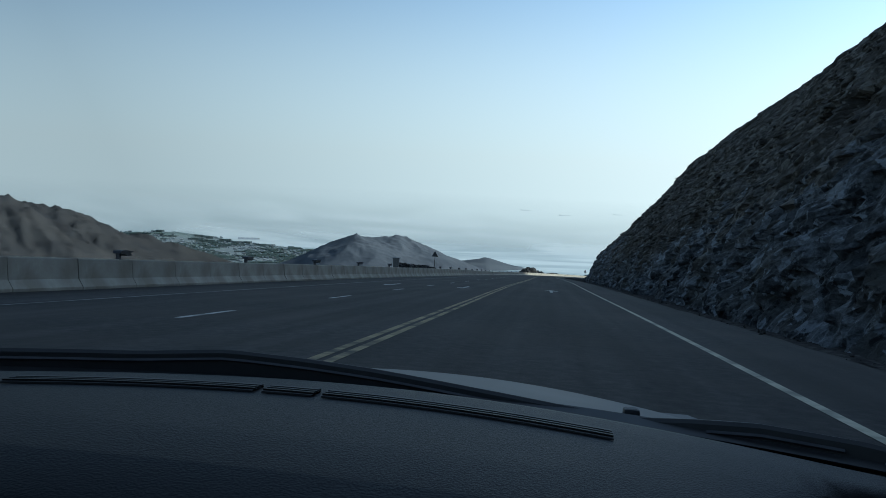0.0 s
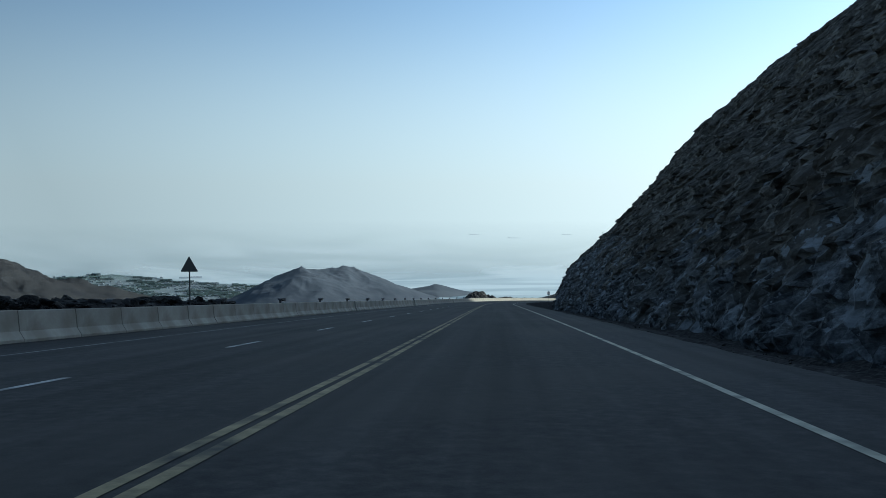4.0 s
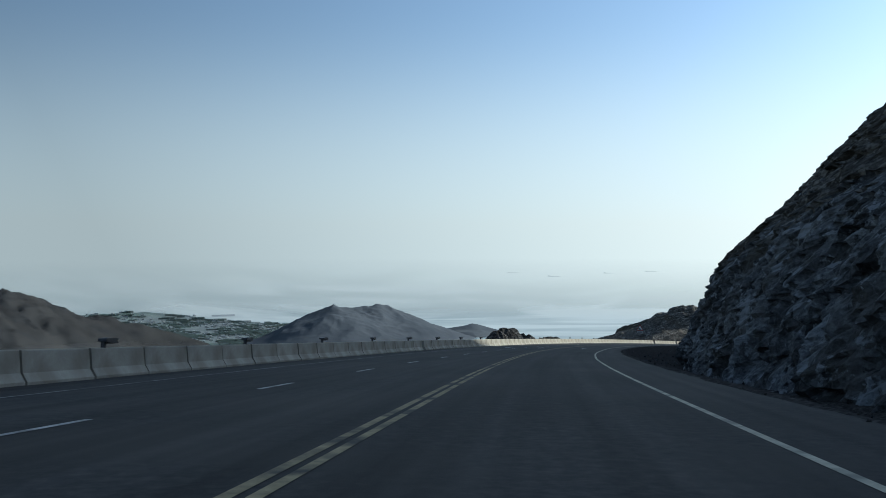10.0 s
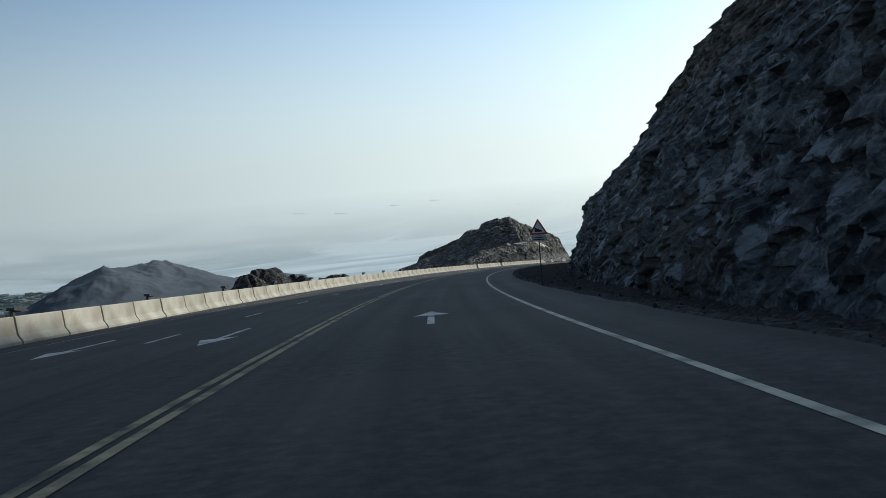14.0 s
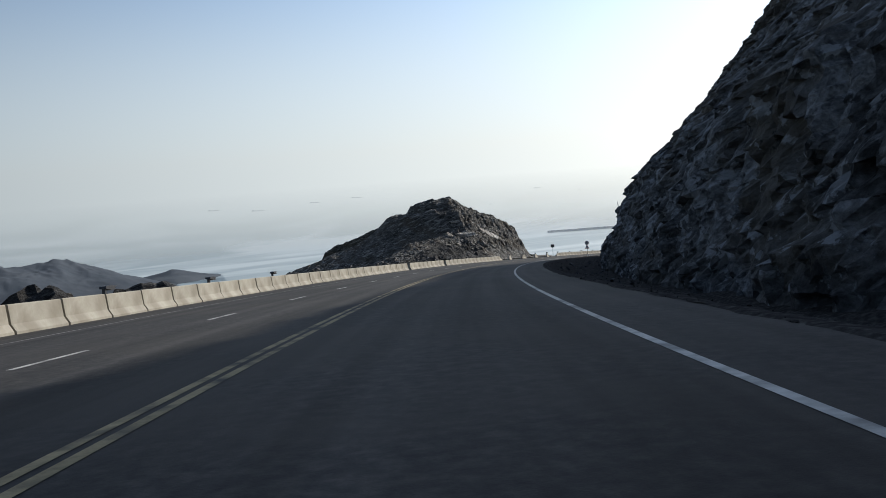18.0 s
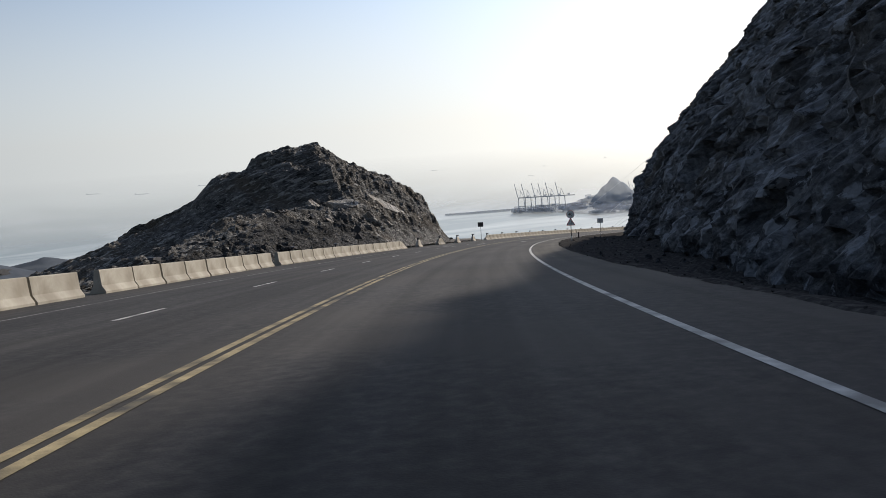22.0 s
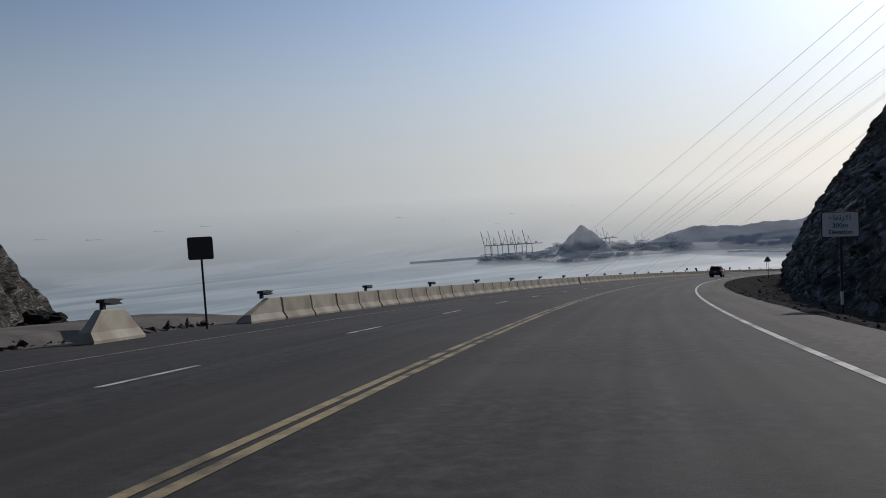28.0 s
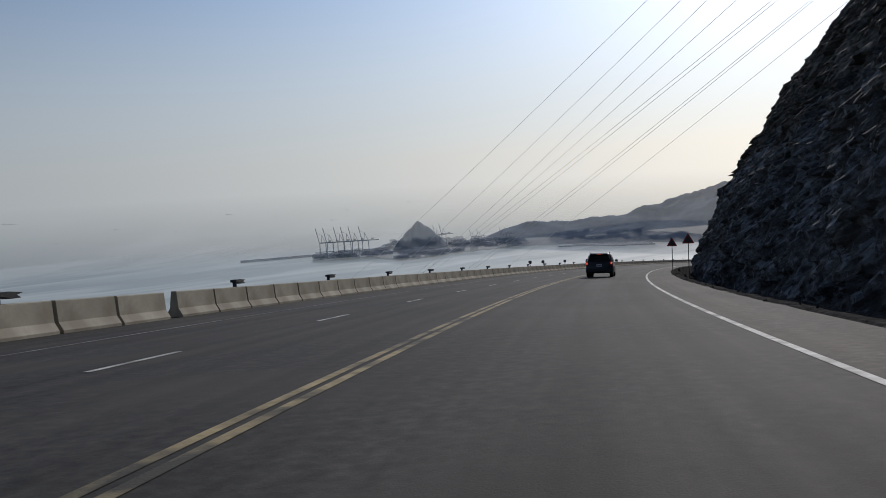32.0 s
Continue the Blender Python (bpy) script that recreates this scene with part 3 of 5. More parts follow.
def hill_z(s, u):
    """Height of the hill above the road's edge: a capped cone with a bench, cut by the road on one side."""
    d = np.hypot((s - 503) * np.where(s > 503, 0.62, 1.35), (u + 28.7) * np.where(u < -28.7, 0.96, 0.9))
    cone = np.interp(d, [0, 3, 7, 8.2, 10.2, 12.7, 14.5, 16.5, 20, 24, 28, 34, 45, 62], [14.3, 14.2, 13.0, 11.2, 10.9, 10.0, 8.1, 6.2, 4.2, 2.8, 1.2, -1, -5, -12])
    fan = np.minimum((s - 450) * 0.17, 5.0) - 0.5 * np.clip(-u - 24, 0, 99) - 1.5 * np.clip(s - 490, 0, 99)
    cone = np.maximum(cone, fan)
    ridge = np.interp(s, RIDGE_S, RIDGE_Z)
    body = np.where(s > 507, np.minimum(ridge, np.maximum(cone, ridge - 0.35 * np.clip(-u - 34, 0, 99))), cone)
    x = -12.6 - u
    cut = x * np.interp(s, [495, 508, 518], [1.0, 1.02, 1.2]) + 0.3
    scree = np.interp(x, [0, 2, 7, 12, 22, 60], [0.2, 0.7, 2.6, 8.6, 19, 60])
    k = np.clip((s - 484) / 9, 0, 1)
    face = cut * k + scree * (1 - k)
    end_cut = (533.0 + 2.1 * np.minimum(0, -20 - u) + 0.9 * np.maximum(0, -20 - u) - s) * 0.95
    crag = 4.7 - np.abs(s - 472.5) * np.where(s > 472.5, 1.7, 0.32) - np.abs(u + 20.8) * np.where(u > -20.8, 0.42, 0.7)
    crag = np.minimum(crag, (x - 0.7) * 1.9)
    rim = 1.4 * np.clip(-u - 62, 0, 99) + 1.2 * np.clip(444 - s, 0, 99) * np.clip((-u - 18) / 10, 0, 1)
    return np.maximum(np.minimum(np.minimum(body, face), end_cut), np.maximum(crag, -8)) - rim


hz = hill_z(HS, HU)
hp = road_at(HS, HU, 0.0)
q = hp.reshape(-1, 3)
# beds of the hill dip down the road
along = np.stack([HS, -HU, hz], -1).reshape(-1, 3)
DIP = Matrix.Diagonal((0.6, 1.0, 1.7)) @ Euler((radians(-14), radians(34), radians(12))).to_matrix()
n1 = fractal(q * 0.12, 4).reshape(HS.shape)
h1 = shards(along, 3.6, DIP, 5.0).reshape(HS.shape)
h2 = shards(along, 1.5, DIP, 17.0).reshape(HS.shape)
h3 = shards(along, 0.62, DIP, 31.0).reshape(HS.shape)
n5 = fractal(q * 0.6, 5).reshape(HS.shape)
n1, h1, h2, h3 = [a - np.median(a) for a in (n1, h1, h2, h3)]
amp = np.clip((-HU - 12.5) / 3.0, 0, 1)
amp = amp * np.where((HS < 487) & (HS > 467) & (HU > -22), 0.65, 1.0)
rough_ = amp * (1.0 * n1 + 0.16 * h1 + 0.17 * h2 + 0.13 * h3 + 0.6 * n5)
hp[..., 2] += hz + 0.8 * rough_
hh = np.interp(HS, _s, _h)
hp[..., 0] += np.cos(hh) * 0.45 * rough_
hp[..., 1] += np.sin(hh) * 0.45 * rough_
hill = from_grid("rocky_hill", hp, hill_rock)
# dark scree, its colours lowered further to imitate shade on this flank
scree = rock_material("scree", (0.02, 0.0205, 0.0205), (0.05, 0.0495, 0.047), (0.125, 0.122, 0.113), (0.045, 0.041, 0.035), (20, 42, 30), 2.4, (0.14, 0.13, 0.115))
hill.data.materials.append(scree)
on_fan = ((HS < 487 + 2 * n1) & (HU > -19.5 + 1.5 * n1))[:-1, :-1].ravel()
hill.data.polygons.foreach_set("material_index", on_fan.astype(np.int32))
slab_rock = rock_material("pale_slab_rock", (0.22, 0.21, 0.19), (0.42, 0.4, 0.36), (0.55, 0.525, 0.48), (0.32, 0.27, 0.21), (20, 42, 30), 1.6, (0.48, 0.46, 0.42))


def slab(s, u, length, width, spin=35, lean=0, seed=0):
    """A pale bed of rock bared by the cut, flush with the slope; spin: how far its length turns from along the road to down the slope."""
    rnd = random.Random(seed)
    zs = [float(hill_z(np.array(s + a), np.array(u + b))) for a, b in ((0, 0), (1.5, 0), (-1.5, 0), (0, 1.5), (0, -1.5))]
    h = float(np.interp(s, _s, _h))
    go, side = Vector((-math.sin(h), math.cos(h), 0)), Vector((math.cos(h), math.sin(h), 0))
    up = (Vector((0, 0, 1)) - go * (zs[1] - zs[2]) / 3 - side * (zs[3] - zs[4]) / 3).normalized()
    up = (up + side * lean).normalized()
    run = go - up * go.dot(up)
    run.normalize()
    run = Matrix.Rotation(radians(-spin), 3, up) @ run
    m = Matrix((run.cross(up), run, up)).transposed().to_4x4()
    m.translation = Vector(road_at(s, u, zs[0])) + up * 0.06
    thick = 0.7
    bm = bmesh.new()
    k = 11
    ring_ = []
    for i in range(k):
        a = 2 * math.pi * i / k
        sq = max(abs(math.cos(a)), abs(math.sin(a)))
        f = rnd.uniform(0.6, 1.15) / sq ** 0.6
        ring_.append((f * math.cos(a) * width / 2, f * math.sin(a) * length / 2))
    top_ = [bm.verts.new((x, y, rnd.uniform(-0.14, 0.1) - 0.12 * abs(x) / width)) for x, y in ring_]
    low = [bm.verts.new((x * 1.1, y * 1.06, -thick)) for x, y in ring_]
    mid_ = bm.verts.new((rnd.uniform(-0.2, 0.2) * width, rnd.uniform(-0.2, 0.2) * length, rnd.uniform(0.0, 0.1)))
    for i in range(k):
        j = (i + 1) % k
        bm.faces.new((top_[i], top_[j], mid_))
        bm.faces.new((top_[j], top_[i], low[i], low[j]))
    bm.faces.new(low[::-1])
    bmesh.ops.recalc_face_normals(bm, faces=bm.faces)
    ob = part("rock_slab", bm, slab_rock, hill, "pale dipping rock slab")
    ob.matrix_world = m
    return ob


for k, (s, u, ln_, wd, spin, lean) in enumerate((
        (503.2, -18.1, 7.6, 2.6, 30, 0), (489.5, -21.6, 3.6, 1.4, 80, 1.0), (491.8, -19.6, 3.6, 1.4, 42, 0.35), (486.5, -18.8, 2.4, 1.5, 60, 0.25),
        (481.2, -15.2, 2.0, 1.2, 70, 0.4), (497.0, -20.6, 2.6, 0.9, 40, 0), (493.0, -16.2, 2.2, 0.6, 80, 0.2), (496.5, -15.4, 1.6, 0.5, 80, 0.2),
        (507.5, -16.9, 3.0, 0.9, 35, 0), (499.5, -15.6, 2.4, 0.8, 45, 0), (493.5, -22.5, 2.4, 0.9, 60, 0))):
    slab(s, u, ln_, wd, spin, lean, seed=k + 3)
tagged(hill, "jagged brown and grey rocky hill cut through by the road", "hill", kind="structure")

# ---------------------------------------------------------------- concrete barrier
BARRIER_AT = [0, 100, 200, 265, 350, 410, 450, 500, 530, 600, 700, 880]
BARRIER_OFF = [-10.9, -10.9, -10.6, -10.3, -10.2, -10.5, -11.3, -11.3, -11.0, -11.0, -11.2, -11.2]


def barrier_u(s):
    """How far left of the yellow line the barrier stands."""
    return float(np.interp(s, BARRIER_AT, BARRIER_OFF))




def barrier_mesh(length=2.992, taper=0.0, taper_end=0.0):
    """One precast unit: sloped foot, steep stem, chamfered top; taper: run of the sloping nose at either end."""
    prof = [(-0.30, 0), (0.30, 0), (0.30, 0.08), (0.16, 0.30), (0.10, 0.84), (0.08, 0.87), (-0.08, 0.87), (-0.10, 0.84), (-0.16, 0.30), (-0.30, 0.08)]
    bm = bmesh.new()
    ends = []
    for y, t in ((-length / 2, taper), (length / 2, taper_end)):
        sgn = 1 if y < 0 else -1
        ring = []
        for x, z in prof:
            sl = max(0.0, (z - 0.22) / 0.65)
            ring.append(bm.verts.new((x, y + sgn * (t * sl + (0.004 if t == 0 else 0)), z)))
        ends.append(ring)
    n = len(prof)
    for i in range(n):
        bm.faces.new((ends[0][i], ends[0][(i + 1) % n], ends[1][(i + 1) % n], ends[1][i]))
    bm.faces.new(ends[0][::-1])
    bm.faces.new(ends[1])
    bmesh.ops.recalc_face_normals(bm, faces=bm.faces)
    bmesh.ops.bevel(bm, geom=[e for e in bm.edges if abs(e.verts[0].co.y) > 1 and abs(e.verts[1].co.y) > 1 and e.verts[0].co.y * e.verts[1].co.y > 0],
                    offset=0.008, segments=1, affect='EDGES')
    return bm


unit = part("concrete_barrier", barrier_mesh(), concrete)
tagged(unit, "weathered pale concrete road barrier unit with a flared foot", "barrier", "barriers along the drop")
unit.matrix_world = road_pose(-40.5, barrier_u(-40.5))
short_unit = part("concrete_barrier", barrier_mesh(2.615), concrete)
tagged(short_unit, "weathered pale concrete road barrier unit with a flared foot", "barrier", "barriers along the drop")
short_unit.matrix_world = road_pose(427.27, barrier_u(427.27))


def barrier_row(which, start, end, pitch):
    """Units set end to end; start: where the first one begins."""
    s = start + pitch / 2
    while s + pitch / 2 < end + 0.3:
        turn_ = math.degrees(math.atan2(barrier_u(s - 1.5) - barrier_u(s + 1.5), 3.0))
        copy_thing(which, road_pose(s, barrier_u(s) + random.uniform(-0.01, 0.01), random.uniform(-0.008, 0.008), turn_ + random.uniform(-0.15, 0.15)))
        s += pitch


# open joints part the rows
for start, end in ((-39.0, 144.0), (144.75, 195.0), (195.75, 252.75), (253.5, 425.9)):
    barrier_row(unit, start, end, 3.0)
barrier_row(short_unit, 428.6, 448.2, 2.65)
barrier_row(short_unit, 448.5, 485.1, 2.62)
barrier_row(short_unit, 534.3, 603.6, 2.665)
barrier_row(short_unit, 604.25, 880, 2.63)
nose = part("concrete_barrier", barrier_mesh(2.8, 0.0, 1.9), concrete)
tagged(nose, "pale concrete barrier end unit with a sloping nose", "barrier", "barriers along the drop")
nose.matrix_world = road_pose(486.6, barrier_u(486.6))
copy_thing(nose, road_pose(532.88, barrier_u(532.88), 0, 180))
block = part("concrete_barrier", barrier_mesh(2.6, 0.75, 0.75), concrete)
tagged(block, "single pale concrete barrier block sloping at both ends", "barrier", "single barrier blocks")
block.matrix_world = road_pose(494.1, -11.2, 0.0, 4)
for s, t in ((505.1, -6), (515, 3), (524.6, 5)):
    copy_thing(block, road_pose(s, -11.2, 0, t))

# ---------------------------------------------------------------- lamps on the barrier
lamp = empty("barrier_lamp", road_pose(1, barrier_u(1), 0.86))
tagged(lamp, "small dark solar lamp with a wing-shaped hood on the barrier", "lamp", "lamps along the barrier")
bm = bmesh.new()
box(bm, 0.12, 0.12, 0.2, (0, -0.24, 0.1), bevel=0.01)
part("base", bm, dark_steel, lamp)
bm = bmesh.new()
prof = [(-0.36, 0.2), (-0.32, 0.29), (0.0, 0.31), (0.52, 0.28), (0.3, 0.22), (0.46, 0.15), (0.12, 0.13), (-0.1, 0.18)]
va = [bm.verts.new((-0.13, y, z)) for y, z in prof]
vb = [bm.verts.new((0.13, y, z)) for y, z in prof]
for i in range(len(prof)):
    bm.faces.new((va[i], va[(i + 1) % len(prof)], vb[(i + 1) % len(prof)], vb[i]))
bm.faces.new(va[::-1])
bm.faces.new(vb)
bmesh.ops.recalc_face_normals(bm, faces=bm.faces)
part("hood", bm, dark_steel, lamp)
for s in [12.9 + 10.72 * k for k in range(43)] + [533.2] + [543.8 + 10.58 * k for k in range(6)] + [609.0 + 10.3 * k for k in range(26)]:
    copy_thing(lamp, road_pose(s, barrier_u(s), 0.86, random.uniform(-4, 4)))
for s in (494.1, 505.1, 515, 524.6):
    copy_thing(lamp, road_pose(s, -11.2, 0.86))

# ---------------------------------------------------------------- sea and distance
C0 = Vector((110, 425, 0))


def sea_z(r):
    return -355 + 289 * np.clip((np.asarray(r, float) - 3600) / 880, 0, 2) ** 1.6


rr = np.concatenate([np.array([0, 400, 900, 1500, 2200, 2800, 3200]), np.arange(3500, 4481, 35)])
aa = np.radians(np.arange(0, 361, 3))
RR, AA = np.meshgrid(rr, aa, indexing="ij")
sp = np.stack([C0.x + RR * np.sin(AA), C0.y + RR * np.cos(AA), sea_z(RR)], -1)


def sea_material():
    m = bpy.data.materials.new("sea_water")
    m.use_nodes = True
    nt = m.node_tree
    n, link = nt.nodes, nt.links.new
    b = n["Principled BSDF"]
    co = n.new("ShaderNodeTexCoord")
    mp = n.new("ShaderNodeMapping")
    mp.inputs["Scale"].default_value = (0.28, 1.0, 1.0)
    mp.inputs["Rotation"].default_value = (0, 0, radians(25))
    link(co.outputs["Object"], mp.inputs["Vector"])
    nz = n.new("ShaderNodeTexNoise")
    nz.inputs["Scale"].default_value = 0.005
    nz.inputs["Detail"].default_value = 7
    nz.inputs["Distortion"].default_value = 0.6
    link(mp.outputs["Vector"], nz.inputs["Vector"])
    # the pale streaks put glitter and haze into the water's base colour
    ramp = n.new("ShaderNodeValToRGB")
    ramp.color_ramp.elements[0].position, ramp.color_ramp.elements[1].position = 0.42, 0.64
    ramp.color_ramp.elements[0].color = (0.13, 0.185, 0.2, 1)
    ramp.color_ramp.elements[1].color = (0.44, 0.48, 0.475, 1)
    link(nz.outputs["Fac"], ramp.inputs["Fac"])
    link(ramp.outputs["Color"], b.inputs["Base Color"])
    b.inputs["Roughness"].default_value = 0.3
    b.inputs["IOR"].default_value = 1.33
    # alpha drops towards the horizon, so the sky behind imitates haze on the water
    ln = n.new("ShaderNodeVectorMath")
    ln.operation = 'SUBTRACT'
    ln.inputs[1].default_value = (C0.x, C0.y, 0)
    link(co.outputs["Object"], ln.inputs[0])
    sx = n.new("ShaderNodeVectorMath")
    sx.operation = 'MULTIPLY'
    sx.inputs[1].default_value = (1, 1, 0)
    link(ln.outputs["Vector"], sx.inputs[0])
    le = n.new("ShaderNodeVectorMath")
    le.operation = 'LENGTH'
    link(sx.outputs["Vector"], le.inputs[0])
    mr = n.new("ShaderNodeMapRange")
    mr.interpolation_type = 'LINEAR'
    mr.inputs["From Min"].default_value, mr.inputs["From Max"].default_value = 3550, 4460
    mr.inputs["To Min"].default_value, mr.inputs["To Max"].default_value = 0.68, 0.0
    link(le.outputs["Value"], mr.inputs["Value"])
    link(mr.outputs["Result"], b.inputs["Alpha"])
    return m


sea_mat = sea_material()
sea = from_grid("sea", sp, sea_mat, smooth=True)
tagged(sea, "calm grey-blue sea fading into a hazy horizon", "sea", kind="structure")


def heightfield(name, peaks, mat, label, category, step=14.0, rough=0.16, seed=0.0, kind="structure", spine=False, round_=1.0):
    """A far mountain: peaks of (x, y, top z, foot radius); spine: they are joined in order by a crest; round_: over 1 for bulging sides."""
    px = np.array(peaks, float)
    x0, x1 = (px[:, 0] - px[:, 3]).min(), (px[:, 0] + px[:, 3]).max()
    y0, y1 = (px[:, 1] - px[:, 3]).min(), (px[:, 1] + px[:, 3]).max()
    gx, gy = np.meshgrid(np.arange(x0, x1 + step, step), np.arange(y0, y1 + step, step), indexing="ij")
    z = np.full(gx.shape, -30.0)
    for k, (x, y, t, r) in enumerate(peaks):
        dd = np.hypot(gx - x, gy - y) / r
        z = np.maximum(z, (t + 355) * (1 - dd ** round_))
        if spine and k + 1 < len(peaks):
            xb, yb, tb, rb = peaks[k + 1]
            f = np.clip(((gx - x) * (xb - x) + (gy - y) * (yb - y)) / ((xb - x) ** 2 + (yb - y) ** 2), 0, 1)
            dd = np.hypot(gx - x - f * (xb - x), gy - y - f * (yb - y)) / (r + f * (rb - r))
            z = np.maximum(z, (t + f * (tb - t) + 355) * (1 - dd ** round_))
    flatp = np.stack([gx.ravel() * 0.006 + seed, gy.ravel() * 0.006, gx.ravel() * 0], -1)
    rn = np.array([noise.ridged_multi_fractal(Vector(v), 0.7, 2.1, 6, 1.0, 2.0) for v in flatp]).reshape(gx.shape)
    z = np.maximum(z, -40) + (rn - 1.05) * rough * np.clip(z, 0, 150)
    pts = np.stack([gx, gy, np.maximum(z - 355, -363)], -1)
    ob = from_grid(name, pts, mat, smooth=True)
    tagged(ob, label, category, kind=kind)
    return ob


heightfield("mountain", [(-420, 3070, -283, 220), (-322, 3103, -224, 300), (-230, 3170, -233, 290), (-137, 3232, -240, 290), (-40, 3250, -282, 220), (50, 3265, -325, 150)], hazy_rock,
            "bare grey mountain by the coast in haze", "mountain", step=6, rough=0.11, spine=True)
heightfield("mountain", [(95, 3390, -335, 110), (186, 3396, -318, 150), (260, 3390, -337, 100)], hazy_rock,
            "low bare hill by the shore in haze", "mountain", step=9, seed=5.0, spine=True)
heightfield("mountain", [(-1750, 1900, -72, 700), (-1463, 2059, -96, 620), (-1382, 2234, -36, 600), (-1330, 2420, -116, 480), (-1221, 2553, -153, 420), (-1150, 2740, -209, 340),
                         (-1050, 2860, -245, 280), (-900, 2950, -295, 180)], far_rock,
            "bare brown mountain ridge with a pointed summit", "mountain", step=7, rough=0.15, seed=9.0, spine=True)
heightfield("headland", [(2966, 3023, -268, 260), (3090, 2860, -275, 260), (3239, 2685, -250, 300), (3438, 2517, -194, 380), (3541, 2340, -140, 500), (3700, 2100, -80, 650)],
            haze_pale_rock, "long hazy headland behind the bay", "headland", step=16, rough=0.1, seed=13.0, spine=True)
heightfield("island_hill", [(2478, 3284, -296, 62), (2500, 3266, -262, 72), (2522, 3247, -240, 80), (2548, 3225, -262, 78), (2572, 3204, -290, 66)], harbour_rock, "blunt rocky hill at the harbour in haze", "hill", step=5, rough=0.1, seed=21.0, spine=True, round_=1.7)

# ---------------------------------------------------------------- coast, town and harbour
def inside(px, py, poly):
    ok = np.zeros(px.shape, bool)
    j = len(poly) - 1
    for i in range(len(poly)):
        (xi, yi), (xj, yj) = poly[i], poly[j]
        ok ^= ((yi > py) != (yj > py)) & (px < (xj - xi) * (py - yi) / (yj - yi + 1e-9) + xi)
        j = i
    return ok


def low_land(name, poly, mat, label, rise=6.0, step=22.0):
    """Flat land inside an outline, a few metres above the sea, with its bank."""
    p = np.array(poly, float)
    gx, gy = np.meshgrid(np.arange(p[:, 0].min() - step, p[:, 0].max() + 2 * step, step),
                         np.arange(p[:, 1].min() - step, p[:, 1].max() + 2 * step, step), indexing="ij")
    wx = np.array([noise.noise((x * 0.01, y * 0.01, 1.0)) for x, y in zip(gx.ravel(), gy.ravel())]).reshape(gx.shape)
    ok = inside(gx + 25 * wx, gy + 25 * wx, poly)
    z = sea_z(np.hypot(gx - C0.x, gy - C0.y)) + np.where(ok, rise + 1.5 * wx, -14)
    near = ok.copy()
    near[1:] |= ok[:-1]
    near[:-1] |= ok[1:]
    near[:, 1:] |= near[:, :-1].copy()
    near[:, :-1] |= near[:, 1:].copy()
    ob = from_grid(name, np.stack([gx, gy, z], -1), mat, keep=near)
    tagged(ob, label, "land", kind="structure")
    return ok, gx, gy


def sea_level(x, y):
    return float(sea_z(math.hypot(x - C0.x, y - C0.y)))


def scatter_boxes(name, poly, count, mat, sizes, label, seed, rise=6.0, kind="stuff"):
    """Many small far buildings as one mesh."""
    rnd = random.Random(seed)
    p = np.array(poly, float)
    vs, fs = [], []
    while count > 0:
        x, y = rnd.uniform(p[:, 0].min(), p[:, 0].max()), rnd.uniform(p[:, 1].min(), p[:, 1].max())
        if not inside(np.array([x]), np.array([y]), poly)[0] or noise.noise((x * 0.006, y * 0.006, seed)) < -0.15:
            if rnd.random() < 0.02:
                count -= 1
            continue
        count -= 1
        a = rnd.choice((0.3, 0.3 + math.pi / 2)) + rnd.uniform(-0.1, 0.1)
        w, d, h = rnd.uniform(*sizes[0]), rnd.uniform(*sizes[0]), rnd.uniform(*sizes[1])
        z, k = sea_level(x, y) + rise - 3, len(vs)
        for zz in (z, z + h + 3):
            for dx, dy in ((-w, -d), (w, -d), (w, d), (-w, d)):
                vs.append((x + (dx * math.cos(a) - dy * math.sin(a)) / 2, y + (dx * math.sin(a) + dy * math.cos(a)) / 2, zz))
        fs += [(k + 4, k + 5, k + 6, k + 7), (k, k + 1, k + 5, k + 4), (k + 1, k + 2, k + 6, k + 5), (k + 2, k + 3, k + 7, k + 6), (k + 3, k, k + 4, k + 7)]
    me = bpy.data.meshes.new(name)
    me.from_pydata(vs, [], fs)
    me.materials.append(mat)
    return tagged(new(name, me), label, "buildings", kind=kind)


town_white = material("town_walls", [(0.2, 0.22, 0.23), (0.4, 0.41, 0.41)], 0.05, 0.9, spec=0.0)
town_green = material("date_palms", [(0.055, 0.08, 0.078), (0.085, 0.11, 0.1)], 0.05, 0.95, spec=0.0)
# harbour tones are lightened and blued to imitate haze
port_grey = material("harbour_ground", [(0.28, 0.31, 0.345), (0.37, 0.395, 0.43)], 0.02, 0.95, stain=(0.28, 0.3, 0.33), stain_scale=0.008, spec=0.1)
hazed_box_paint = material("hazed_container_paint", [(0.42, 0.45, 0.5), (0.68, 0.69, 0.7)], 0.03, 0.8, spec=0.0)
hazed_crane_paint = material("hazed_crane_paint", [(0.42, 0.44, 0.47), (0.5, 0.52, 0.54)], 0.1, 0.7)
# each share is an alpha; the sky showing through imitates haze
for far_mat, share in ((harbour_rock, 0.5), (haze_pale_rock, 0.62), (hazy_rock, 0.82), (far_rock, 0.88), (town_white, 0.65), (town_green, 0.6), (plain_earth, 0.65), (port_grey, 0.42), (hazed_box_paint, 0.26), (hazed_crane_paint, 0.42)):
    haze_alpha(far_mat, share)
# hull paled in colour and alpha to look sunk in haze
hazed_ship_paint = material("hazed_ship_hull", [(0.5, 0.53, 0.57), (0.6, 0.62, 0.65)], 0.05, 0.7)
haze_alpha(hazed_ship_paint, 0.22)

